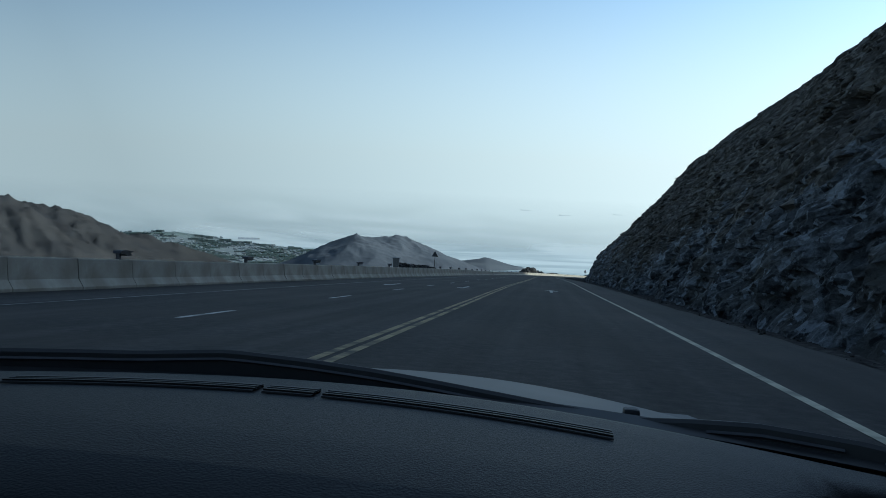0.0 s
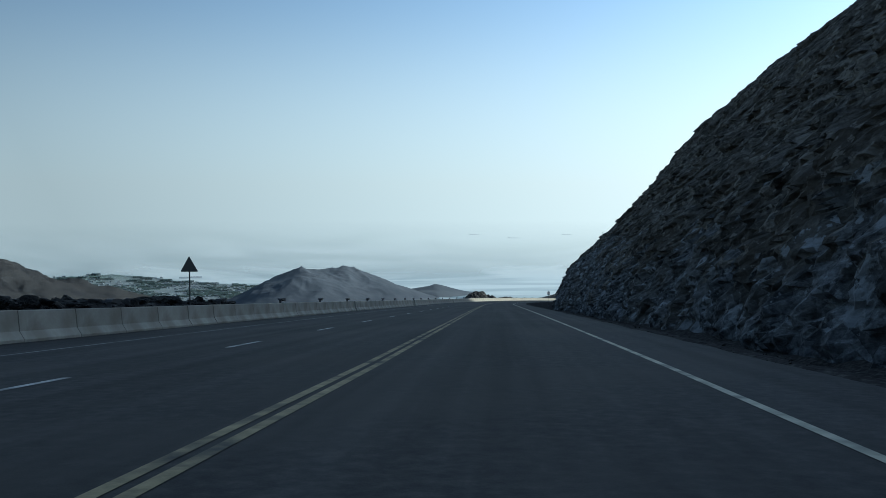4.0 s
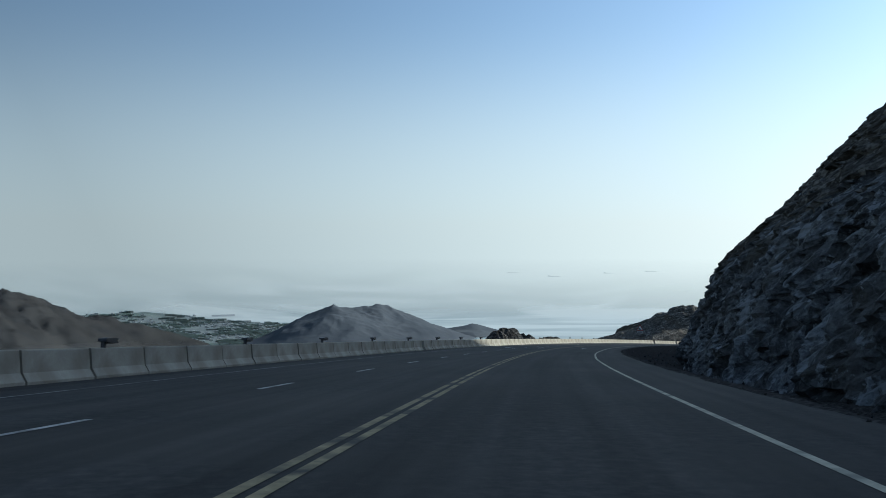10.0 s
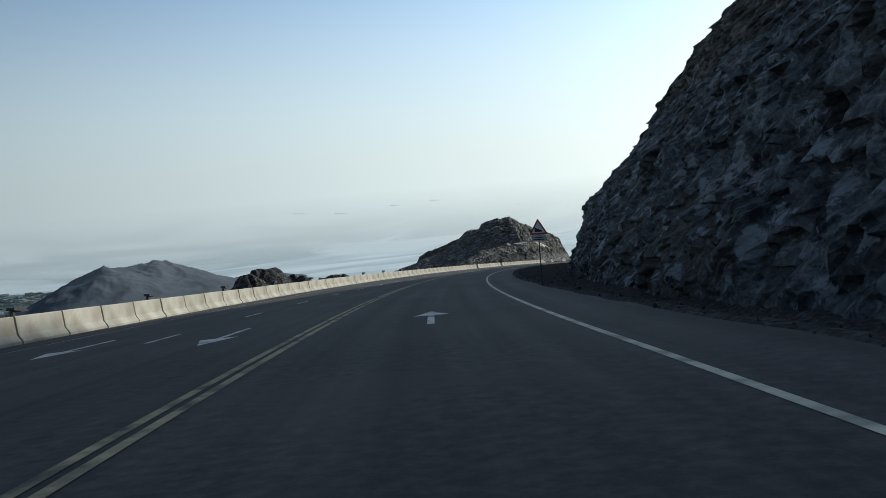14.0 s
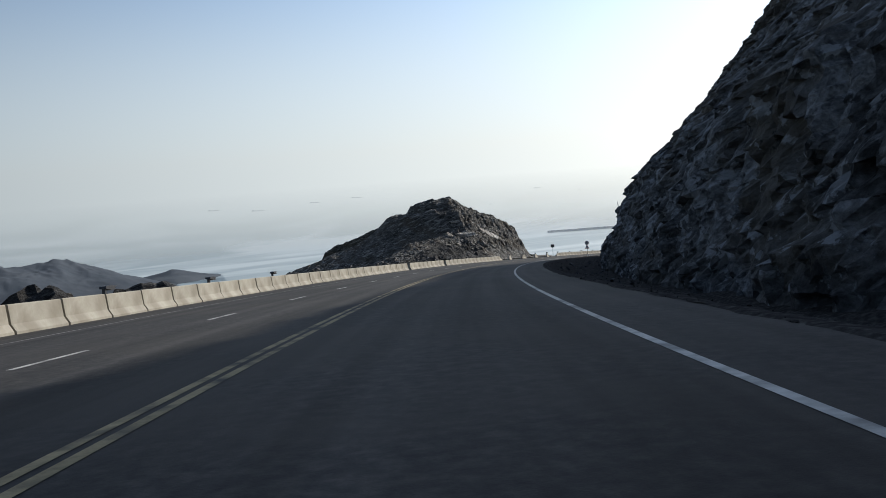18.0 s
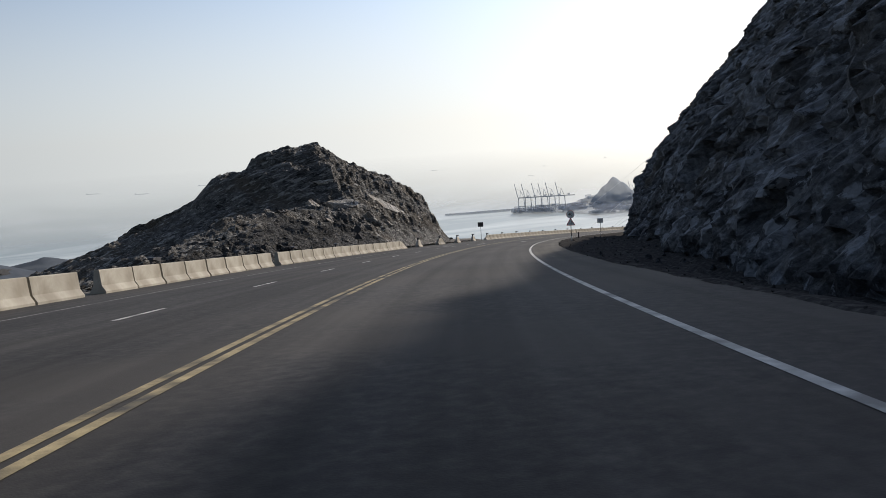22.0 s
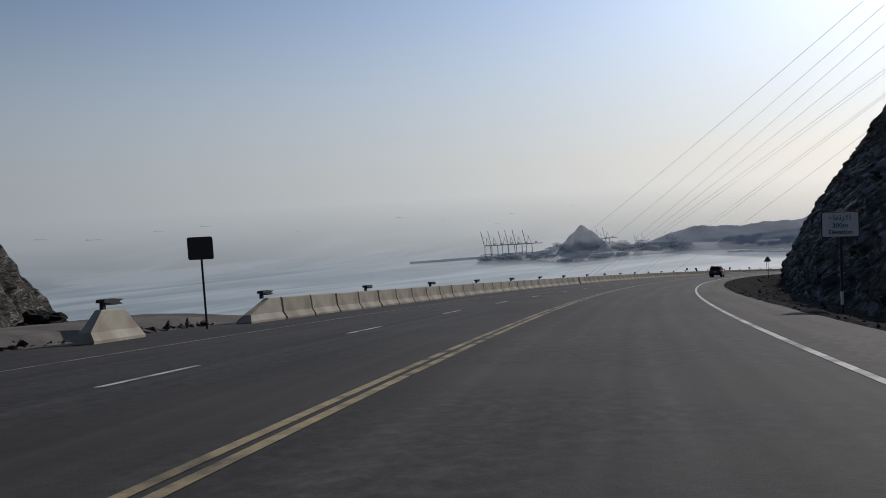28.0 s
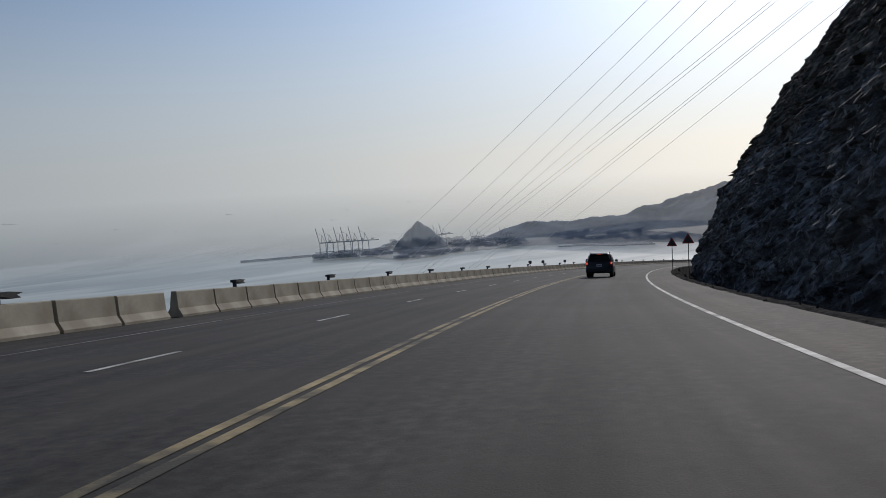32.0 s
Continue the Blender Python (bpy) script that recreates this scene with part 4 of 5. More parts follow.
TOWN = [(-1650, 3800), (-1350, 4000), (-1050, 3990), (-820, 3900), (-640, 3790), (-350, 3660), (60, 3520), (120, 3250), (-250, 2900), (-900, 2900), (-1300, 3200), (-1700, 3500)]
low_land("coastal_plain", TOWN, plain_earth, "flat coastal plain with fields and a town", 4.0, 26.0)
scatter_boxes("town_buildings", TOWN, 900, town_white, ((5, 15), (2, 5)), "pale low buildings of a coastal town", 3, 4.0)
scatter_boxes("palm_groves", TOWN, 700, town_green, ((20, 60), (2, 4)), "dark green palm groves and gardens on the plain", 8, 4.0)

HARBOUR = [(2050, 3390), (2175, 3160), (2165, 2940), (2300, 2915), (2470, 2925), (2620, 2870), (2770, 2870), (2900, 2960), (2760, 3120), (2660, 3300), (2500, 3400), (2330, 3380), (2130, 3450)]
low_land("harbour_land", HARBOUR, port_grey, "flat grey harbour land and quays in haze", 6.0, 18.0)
scatter_boxes("harbour_buildings", HARBOUR, 260, hazed_box_paint, ((10, 40), (5, 16)), "sheds and stacked containers on the quays", 5, 6.0)
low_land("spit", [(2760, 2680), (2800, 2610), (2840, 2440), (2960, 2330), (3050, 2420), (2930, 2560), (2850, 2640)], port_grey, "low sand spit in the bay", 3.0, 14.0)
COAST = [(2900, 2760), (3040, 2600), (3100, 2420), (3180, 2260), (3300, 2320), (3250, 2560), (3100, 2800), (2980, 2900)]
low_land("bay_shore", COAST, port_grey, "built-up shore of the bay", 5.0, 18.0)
scatter_boxes("shore_buildings", COAST, 170, hazed_box_paint, ((10, 30), (5, 14)), "pale buildings along the bay", 12, 5.0)


def mound(name, a, b, width, height, label):
    """A long rubble breakwater between two places."""
    n = 60
    t = np.linspace(0, 1, n)
    a, b = np.array(a, float), np.array(b, float)
    d = (b - a) / np.linalg.norm(b - a)
    side = np.array([d[1], -d[0]])
    rows = []
    for k in t:
        c = a + (b - a) * k
        z = sea_level(*c)
        rows.append([(*(c + side * o * width), z + h) for o, h in ((-1, -4), (-0.4, height + random.uniform(-0.5, 0.5)), (0.4, height + random.uniform(-0.5, 0.5)), (1, -4))])
    return tagged(from_grid(name, np.array(rows), port_grey), label, "breakwater", kind="structure")


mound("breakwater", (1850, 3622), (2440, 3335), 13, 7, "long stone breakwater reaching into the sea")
mound("breakwater", (-1000, 4010), (-900, 4040), 12, 6, "short stone jetty off the town")


def crane_at(m, tall=1.0):
    c = empty("quay_crane", m)
    tagged(c, "pale steel quay crane with its boom raised", "crane", "quay cranes")
    legs = [(-14, -9), (14, -9), (14, 9), (-14, 9)]
    for x, y in legs:
        bm = bmesh.new()
        rod(bm, (x, y, 0), (x * 0.85, y, 62 * tall), 1.5, seg=4)
        part("leg", bm, hazed_crane_paint, c)
    beams = [((-14, y, 22), (14, y, 22)) for y in (-9, 9)] + [((-12, y, 60), (12, y, 60)) for y in (-9, 9)]
    for a, b in beams + [((x, -9, 22), (x, 9, 22)) for x in (-13, 13)]:
        bm = bmesh.new()
        rod(bm, a, b, 1.2, seg=4)
        part("portal_beam", bm, hazed_crane_paint, c)
    bm = bmesh.new()
    box(bm, 70, 5, 4.5, (22, 0, 60))
    part("girder", bm, hazed_crane_paint, c)
    bm = bmesh.new()
    rod(bm, (-14, -2, 60), (-27, -2, 122 * tall), 1.4, seg=4)
    rod(bm, (-14, 2, 60), (-27, 2, 122 * tall), 1.4, seg=4)
    for k in range(7):
        f = k / 7
        rod(bm, (-14 - 13 * f, -2, 60 + 62 * f), (-14 - 13 * (f + 0.14), 2, 60 + 62 * (f + 0.14)), 0.7, seg=4)
    part("boom", bm, hazed_crane_paint, c)
    bm = bmesh.new()
    rod(bm, (-6, 0, 60), (-2, 0, 92), 1.3, seg=4)
    rod(bm, (12, 0, 60), (-2, 0, 92), 1.0, seg=4)
    rod(bm, (-2, 0, 92), (-20, 0, 100), 0.5, seg=4)
    part("mast", bm, hazed_crane_paint, c)
    bm = bmesh.new()
    box(bm, 10, 8, 7, (30, 0, 66))
    part("machine_house", bm, hazed_crane_paint, c)
    return c


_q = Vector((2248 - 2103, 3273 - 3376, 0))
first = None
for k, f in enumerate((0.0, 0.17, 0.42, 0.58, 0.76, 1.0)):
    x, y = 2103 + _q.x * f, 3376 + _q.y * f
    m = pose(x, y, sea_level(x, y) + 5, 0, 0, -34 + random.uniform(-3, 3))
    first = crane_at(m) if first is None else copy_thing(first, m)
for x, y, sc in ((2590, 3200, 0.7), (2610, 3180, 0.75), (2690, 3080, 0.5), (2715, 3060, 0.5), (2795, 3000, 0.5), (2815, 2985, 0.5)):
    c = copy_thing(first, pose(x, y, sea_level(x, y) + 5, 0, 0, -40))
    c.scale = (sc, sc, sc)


def ship_at(x, y, turn, size):
    z = sea_level(x, y)
    c = empty("cargo_ship", pose(x, y, z - 2, 0, 0, turn))
    c.scale = (size, size, size * 0.45)
    tagged(c, "cargo ship at anchor far out in the haze", "ship", "ships at anchor")
    bm = bmesh.new()
    vs = []
    for zz, k in ((0, 0.9), (11, 1.0)):
        vs.append([bm.verts.new((px * k, py * k, zz)) for px, py in ((-60, -8), (45, -9), (66, 0), (45, 9), (-60, 8))])
    for i in range(5):
        bm.faces.new((vs[0][i], vs[0][(i + 1) % 5], vs[1][(i + 1) % 5], vs[1][i]))
    bm.faces.new(vs[1])
    part("hull", bm, hazed_ship_paint, c)
    bm = bmesh.new()
    box(bm, 12, 14, 16, (-48, 0, 18))
    box(bm, 6, 6, 6, (-50, 0, 29))
    part("bridge", bm, hazed_ship_paint, c)
    return c


for b, r, turn, size in ((-35.8, 4250, 40, 0.55), (-24.6, 4130, 60, 0.5), (-34.8, 4150, 20, 0.5), (-31, 4230, 50, 0.5), (-28, 4280, 30, 0.6), (-21, 4200, 45, 0.5),
                         (-17.5, 4100, 55, 0.4), (-40, 4300, 40, 0.6), (-12, 4300, 20, 0.7), (-8, 4260, 10, 0.8), (-5, 4300, 15, 0.7), (-15, 4320, 0, 0.7)):
    ship_at(C0.x - r * math.sin(radians(b)), C0.y + r * math.cos(radians(b)), turn, size * 0.7)

# ---------------------------------------------------------------- outcrop and boulders on the sea side
OS, OU = np.meshgrid(np.arange(352, 424, 0.7), -np.arange(20, 56, 0.7), indexing="ij")
op = road_at(OS, OU, 0.0)
oz = np.full(OS.shape, -40.0)
for s, u, t, r in ((379, -36, 2.6, 11), (373, -36, 1.2, 8), (392, -36, 0.6, 10), (408, -35, 0.5, 12), (398, -36, -0.2, 12)):
    oz = np.maximum(oz, t - 17 * (np.hypot(OS - s, OU - u) / r) ** 2.2)
oq = op.reshape(-1, 3)
oz = np.maximum(oz, -30) + 0.7 * fractal(oq * 0.25, 4).reshape(OS.shape) + 0.7 * np.array([blocks(v, 0.5) for v in oq]).reshape(OS.shape)
op[..., 2] += oz
outcrop = from_grid("rock_outcrop", op, shaded_outcrop_rock)
tagged(outcrop, "dark jagged rock outcrop beyond the barrier", "rock", kind="structure")


def boulder(s, u, size, seed, sink=0.25, dz=0.0, mat=shaded_outcrop_rock):
    bm = bmesh.new()
    bmesh.ops.create_icosphere(bm, subdivisions=4, radius=1.0)
    for v in bm.verts:
        d = v.co.normalized()
        k = 1 + 0.35 * noise.noise(d * 1.3 + Vector((seed, 0, 0))) + 0.22 * noise.cell(d * 2.6 + Vector((seed, 2, 0))) + 0.1 * noise.noise(d * 5 + Vector((seed, 1, 0)))
        v.co = Vector((d.x * size[0], d.y * size[1], d.z * size[2])) * k
    ob = part("boulder", bm, mat)
    ob.matrix_world = road_pose(s, u, dz + size[2] * (1 - 2 * sink), random.uniform(0, 360))
    return tagged(ob, "dark jagged boulder on the ground beyond the barrier", "rock", "boulders beyond the barrier")


for s, u, size, sd in ((104, -15.6, (0.9, 1.0, 0.75), 1), (107.5, -15.8, (0.7, 0.9, 0.5), 2), (110.5, -15.4, (1.2, 1.6, 0.75), 3), (113.5, -15.6, (1.0, 1.9, 0.8), 4),
                       (117, -15.8, (0.9, 1.5, 0.62), 5), (123, -15.6, (0.9, 1.3, 0.6), 6), (101, -15.5, (0.8, 0.8, 0.5), 7), (528, -16.5, (0.7, 0.9, 0.5), 8),
                       (460, -14.2, (0.8, 1.1, 0.7), 9), (470, -14.0, (0.7, 0.8, 0.6), 10)):
    boulder(s, u, size, sd)


rnd = random.Random(23)
for k in range(13):
    s = 93 + 1.0 * k + rnd.uniform(-0.4, 0.4)
    boulder(s, -15.0 + rnd.uniform(-0.6, 0.5), [rnd.uniform(0.8, 1.3), rnd.uniform(0.7, 1.2), rnd.uniform(0.45, 0.65)], 40 + k, dz=0.35)
for k, s in enumerate((106.5, 108, 109.5, 117, 118.3, 119.6)):
    boulder(s, -15.2 + rnd.uniform(-0.4, 0.4), [rnd.uniform(0.7, 1.1), rnd.uniform(0.7, 1.1), rnd.uniform(0.45, 0.6)], 60 + k, dz=0.2)


# loose stones at the foot of the cliff and of the hill
def stones(name, places, mat, label):
    rnd = random.Random(4)
    base_v = []
    for k in range(5):
        bm = bmesh.new()
        for _ in range(10):
            bm.verts.new((rnd.gauss(0, 1), rnd.gauss(0, 1), rnd.gauss(0, 0.7)))
        bmesh.ops.convex_hull(bm, input=bm.verts)
        for v in [v for v in bm.verts if not v.link_faces]:
            bm.verts.remove(v)
        bm.verts.index_update()
        bmesh.ops.triangulate(bm, faces=bm.faces)
        base_v.append((np.array([v.co for v in bm.verts]) / 2.2, [[v.index for v in f.verts] for f in bm.faces]))
        bm.free()
    vs, fs = [], []
    for p, r in places:
        v, f = base_v[rnd.randrange(5)]
        a = rnd.uniform(0, 6.28)
        ca, sa = math.cos(a), math.sin(a)
        k = len(vs)
        vs += [(p[0] + r * (x * ca - y * sa), p[1] + r * (x * sa + y * ca), p[2] + r * (0.25 + z)) for x, y, z in v]
        fs += [[i + k for i in t] for t in f]
    me = bpy.data.meshes.new(name)
    me.from_pydata(vs, [], fs)
    me.materials.append(mat)
    return tagged(new(name, me), label, "stones", kind="stuff")


rnd = random.Random(11)
spots = []
for _ in range(6500):
    s = rnd.uniform(-20, 760)
    w = rnd.random() ** 1.5
    u = 6.85 + 5.9 * w
    spots.append((road_at(s, u, float(verge_z(s, u))), 0.02 + 0.07 * rnd.random() ** 4 + (0.12 * w * rnd.random() ** 3)))
stones("loose_stones", spots, gravel, "loose grey stones along the cliff foot")
spots = []
for _ in range(2200):
    s = rnd.uniform(430, 532)
    u = -12.4 - 3.5 * rnd.random() ** 2
    spots.append((road_at(s, u, 0.05 if s > 486 else 0.0), 0.04 + 0.22 * rnd.random() ** 3))
stones("loose_stones", spots, hill_rock, "loose brown stones at the foot of the hill")

# broken blocks lying on the scree and in the cut of the hill, and along the foot of the cliff
spots = []
for _ in range(1500):
    s, x = rnd.uniform(450, 488), 0.3 + 9 * rnd.random() ** 1.2
    u = -12.6 - x
    z = float(hill_z(np.array(s), np.array(u)))
    if z > 0.05:
        spots.append((road_at(s, u, z - 0.2), 0.07 + 0.4 * rnd.random() ** 5))
stones("fallen_blocks", spots, hill_rock, "broken rock blocks on the scree of the hill")
spots = []
for _ in range(900):
    s = rnd.uniform(0, 720)
    u = 7.3 + 5.5 * rnd.random() ** 0.7
    spots.append((road_at(s, u, float(verge_z(s, u)) - 0.05), 0.07 + 0.3 * rnd.random() ** 3))
stones("fallen_blocks", spots, rubble_rock, "dark broken rock blocks at the foot of the cliff")

# ---------------------------------------------------------------- signs
sign_back = material("sign_back", [(0.035, 0.037, 0.04), (0.06, 0.062, 0.066)], 6.0, 0.5, metal=0.2)
sign_white = material("sign_white", [(0.74, 0.74, 0.72), (0.82, 0.82, 0.8)], 6.0, 0.5)
sign_red = material("sign_red", [(0.3, 0.03, 0.025), (0.4, 0.045, 0.035)], 6.0, 0.5)
sign_black = material("sign_black", [(0.012, 0.012, 0.013), (0.02, 0.02, 0.021)], 6.0, 0.5)
sign_grey = material("sign_grey", [(0.42, 0.43, 0.43), (0.52, 0.52, 0.52)], 6.0, 0.5)


def outline_plate(bm, pts, thick, y=0.0):
    a = [bm.verts.new((x, y, z)) for x, z in pts]
    b = [bm.verts.new((x, y + thick, z)) for x, z in pts]
    bm.faces.new(a)
    bm.faces.new(b[::-1])
    n = len(pts)
    for i in range(n):
        bm.faces.new((a[i], b[i], b[(i + 1) % n], a[(i + 1) % n]))
    bmesh.ops.recalc_face_normals(bm, faces=bm.faces)


def rounded(w, h, r, cx=0.0, cz=0.0):
    pts = []
    for sx, sz, a0 in ((1, 1, 0), (-1, 1, 90), (-1, -1, 180), (1, -1, 270)):
        for k in range(4):
            a = radians(a0 + 30 * k)
            pts.append((cx + sx * (w / 2 - r) + r * math.cos(a), cz + sz * (h / 2 - r) + r * math.sin(a)))
    return pts


def tri(size, cz, r=0.04):
    """A warning triangle's outline with its corners cut round."""
    pts = []
    for k in range(3):
        a = radians(90 + 120 * k)
        c = (size * 0.5 * math.cos(a), cz + size * 0.5 * math.sin(a))
        for d in (-40, 0, 40):
            b = a + radians(d)
            pts.append((c[0] + r * math.cos(b), c[1] + r * math.sin(b)))
    return pts


def disc(r, cz, n=32):
    return [(r * math.cos(2 * math.pi * k / n), cz + r * math.sin(2 * math.pi * k / n)) for k in range(n)]


def layer(thing, name, pts, mat, y, thick=0.004, label=""):
    bm = bmesh.new()
    outline_plate(bm, pts, thick, y)
    return part(name, bm, mat, thing, label)


def post(thing, top, mat=dark_steel, r=0.035, sleeve=False, bottom=-1.3):
    bm = bmesh.new()
    rod(bm, (0, 0.035, bottom), (0, 0.035, top), r, seg=12)
    p = part("post", bm, mat, thing)
    if sleeve:
        bm = bmesh.new()
        rod(bm, (0, 0.035, 0.05), (0, 0.035, 0.42), r + 0.008, seg=12)
        part("sleeve", bm, sign_white, p, "white reflective sleeve")
    return p


def letters(thing, name, text, size, cx, cz, y, mat):
    cu = bpy.data.curves.new(name, 'FONT')
    cu.body, cu.size, cu.align_x, cu.align_y, cu.extrude = text, size, 'CENTER', 'CENTER', 0.001
    cu.offset = size * 0.012
    tmp = bpy.data.objects.new(name, cu)
    scene.collection.objects.link(tmp)
    bpy.context.view_layer.update()
    me = bpy.data.meshes.new_from_object(tmp.evaluated_get(bpy.context.evaluated_depsgraph_get()))
    bpy.data.objects.remove(tmp)
    me.materials.clear()
    me.materials.append(mat)
    ob = new(name, me)
    ob.parent = thing
    ob.matrix_local = Matrix.Translation((cx, y, cz)) @ Matrix.Rotation(radians(90), 4, 'X')
    return ob


# faces look back up the road (-y); the other side is the bare back
def sign_thing(s, u, label, turn=0.0, dz=0.0):
    return tagged(empty("road_sign", road_pose(s, u, dz, turn, level=True)), label, "sign", "road signs")


g = sign_thing(112.3, -13.5, "triangular warning sign on a tall post, dark back", dz=-0.2)
layer(g, "plate", tri(0.92, 3.0), sign_back, 0.0, 0.02)
post(g, 3.1)

g = sign_thing(300, 7.9, "triangular warning sign with a small plate on a dark post", turn=-6)
layer(g, "plate", tri(1.0, 2.72), sign_red, 0.0, 0.02, "red bordered triangular plate")
layer(g, "face", tri(0.72, 2.72, 0.03), sign_white, -0.004)
layer(g, "symbol", [(-0.2, 2.56), (0.2, 2.56), (0.2, 2.62), (-0.2, 2.82)], sign_black, -0.008)
layer(g, "small_plate", rounded(0.78, 0.3, 0.03, 0, 2.2), sign_grey, 0.0, 0.02)
for k, w in enumerate((0.5, 0.6)):
    layer(g, "text_bar", rounded(w, 0.05, 0.02, 0, 2.26 - 0.11 * k), sign_black, -0.005)
post(g, 3.0)

g = sign_thing(474, 7.9, "round speed limit sign above a two-way traffic triangle", turn=-10)
layer(g, "disc", disc(0.37, 2.46), sign_red, 0.0, 0.02, "red rimmed round plate")
layer(g, "face", disc(0.33, 2.46), sign_white, -0.004)
letters(g, "number", "40", 0.38, 0, 2.46, -0.012, sign_black)
layer(g, "triangle", tri(0.84, 1.68), sign_red, 0.0, 0.02, "red bordered triangular plate")
layer(g, "face", tri(0.62, 1.68, 0.025), sign_white, -0.004)
layer(g, "arrow_symbol", [(-0.085, 1.83), (-0.055, 1.83), (-0.055, 1.62), (-0.02, 1.62), (-0.07, 1.53), (-0.12, 1.62), (-0.085, 1.62)][::-1], sign_black, -0.008)
layer(g, "arrow_symbol", [(0.055, 1.54), (0.085, 1.54), (0.085, 1.76), (0.12, 1.76), (0.07, 1.86), (0.02, 1.76), (0.055, 1.76)], sign_black, -0.008)
post(g, 2.7, sleeve=True)

g = sign_thing(530.0, 8.35, "white elevation sign with Arabic and English lettering", turn=-14)
layer(g, "plate", rounded(0.96, 0.72, 0.05, 0, 2.3), sign_black, 0.0, 0.02)
layer(g, "face", rounded(0.91, 0.67, 0.045, 0, 2.3), sign_white, -0.004)
letters(g, "arabic_word", "\ufec9\ufe8e\ufed4\ufe97\ufead\ufefb\ufe8d", 0.2, 0, 2.49, -0.01, sign_black)
letters(g, "height", "300m", 0.175, 0, 2.27, -0.01, sign_black)
letters(g, "english_word", "Elevation", 0.165, 0, 2.09, -0.01, sign_black)
post(g, 2.3, sleeve=True)

g = sign_thing(529, -10.95, "rectangular sign seen from its dark back on a single post", dz=-0.1)
layer(g, "plate", rounded(0.92, 0.74, 0.07, 0, 2.75), sign_back, 0.0, 0.02)
post(g, 2.7)

g = sign_thing(476, -13.0, "round and triangular signs on one post, dark backs", dz=-0.1)
layer(g, "disc", disc(0.37, 2.5), sign_back, 0.0, 0.02)
layer(g, "triangle", tri(0.84, 1.75), sign_back, 0.0, 0.02)
post(g, 2.7, bottom=-1.0)

for s, u in ((652, 8.4), (664, 7.0)):
    g = sign_thing(s, u, "triangular warning sign on a thin post at the bend", turn=-8)
    layer(g, "plate", tri(1.05, 2.75), sign_red, 0.0, 0.02, "red bordered triangular plate")
    layer(g, "face", tri(0.66, 2.75, 0.03), sign_back, -0.004)
    post(g, 3.0)

marker = tagged(empty("bend_marker", road_pose(686, -12.0, 0, level=True)), "small dark marker plate on a post behind the barrier", "marker", "bend markers")
layer(marker, "plate", rounded(0.42, 0.42, 0.1, 0, 1.4), sign_back, 0.0, 0.03)
post(marker, 1.3)
for s in (694, 709, 726, 745):
    copy_thing(marker, road_pose(s, -12.0, 0, level=True))

grey_concrete = material("dark_concrete", [(0.1, 0.1, 0.1), (0.17, 0.17, 0.165)], 4.0, 0.85, 0.2, 30)
box_thing = tagged(empty("utility_pillar", road_pose(86.5, -14.2, 0.22, level=True)), "grey concrete utility pillar behind the barrier", "pillar")
bm = bmesh.new()
box(bm, 0.62, 0.5, 2.35, (0, 0, 0.38), bevel=0.02)
part("body", bm, grey_concrete, box_thing)
bm = bmesh.new()
box(bm, 0.72, 0.6, 0.1, (0, 0, 1.6), bevel=0.02)
part("cap", bm, grey_concrete, box_thing)

boll = tagged(empty("bollard", road_pose(503, 7.5, 0, level=True)), "short dark bollard at the gravel edge", "bollard")
bm = bmesh.new()
rod(bm, (0, 0, -0.1), (0, 0, 0.75), 0.09, 0.08, 14)
part("post", bm, dark_steel, boll)

# ---------------------------------------------------------------- power lines over the bay
cable_metal = material("cable_aluminium", [(0.42, 0.43, 0.44), (0.5, 0.5, 0.51)], 0.5, 0.5, metal=0.6)
CABLE_HIGH = [(306.8, 501.2, 18.6), (306.2, 496.1, 19.7), (305.1, 493.7, 19.2), (308.7, 486.9, 18.3), (313.9, 477.8, 17.0), (313.2, 477.6, 16.9), (310.2, 476.9, 14.7), (309.4, 477.1, 14.7), (308.1, 472.1, 15.2)]
CABLE_LOW = [(747.8, 1317.1, -180.9), (780.0, 1293.5, -183.7), (803.6, 1274.9, -185.6), (806.6, 1272.7, -185.8), (804.8, 1274.6, -185.6), (811.3, 1269.1, -186.1), (840.0, 1244.2, -188.2), (845.7, 1239.0, -188.6), (871.6, 1214.5, -190.6)]


def power_line(a, b, sag, r):
    cu = bpy.data.curves.new("power_line", 'CURVE')
    cu.dimensions, cu.bevel_depth, cu.bevel_resolution = '3D', r, 1
    sp_ = cu.splines.new('POLY')
    n = 40
    sp_.points.add(n)
    for k in range(n + 1):
        f = k / n
        p = Vector(a).lerp(Vector(b), f)
        sp_.points[k].co = (p.x, p.y, p.z - 4 * sag * f * (1 - f), 1)
    cu.materials.append(cable_metal)
    ob = new("power_line", cu)
    return tagged(ob, "thin aluminium power line sagging across the bay", "power line", "power lines")


for a, b in zip(CABLE_HIGH, CABLE_LOW):
    power_line(a, b, 6.0, 0.06)

# ---------------------------------------------------------------- leading car, as it stands at the end of the drive
car_paint = material("dark_car_paint", [(0.010, 0.011, 0.016), (0.016, 0.018, 0.024)], 3.0, 0.28, spec=0.6)
car_glass = material("tinted_glass", [(0.006, 0.007, 0.008), (0.01, 0.011, 0.012)], 2.0, 0.08, spec=0.6)
tyre_rubber = material("tyre_rubber", [(0.012, 0.012, 0.012), (0.022, 0.022, 0.022)], 8.0, 0.85)
plastic_black = material("black_plastic", [(0.014, 0.014, 0.015), (0.022, 0.022, 0.023)], 8.0, 0.6)
lamp_red = material("lamp_lens_red", [(0.25, 0.012, 0.01), (0.4, 0.02, 0.015)], 8.0, 0.15)
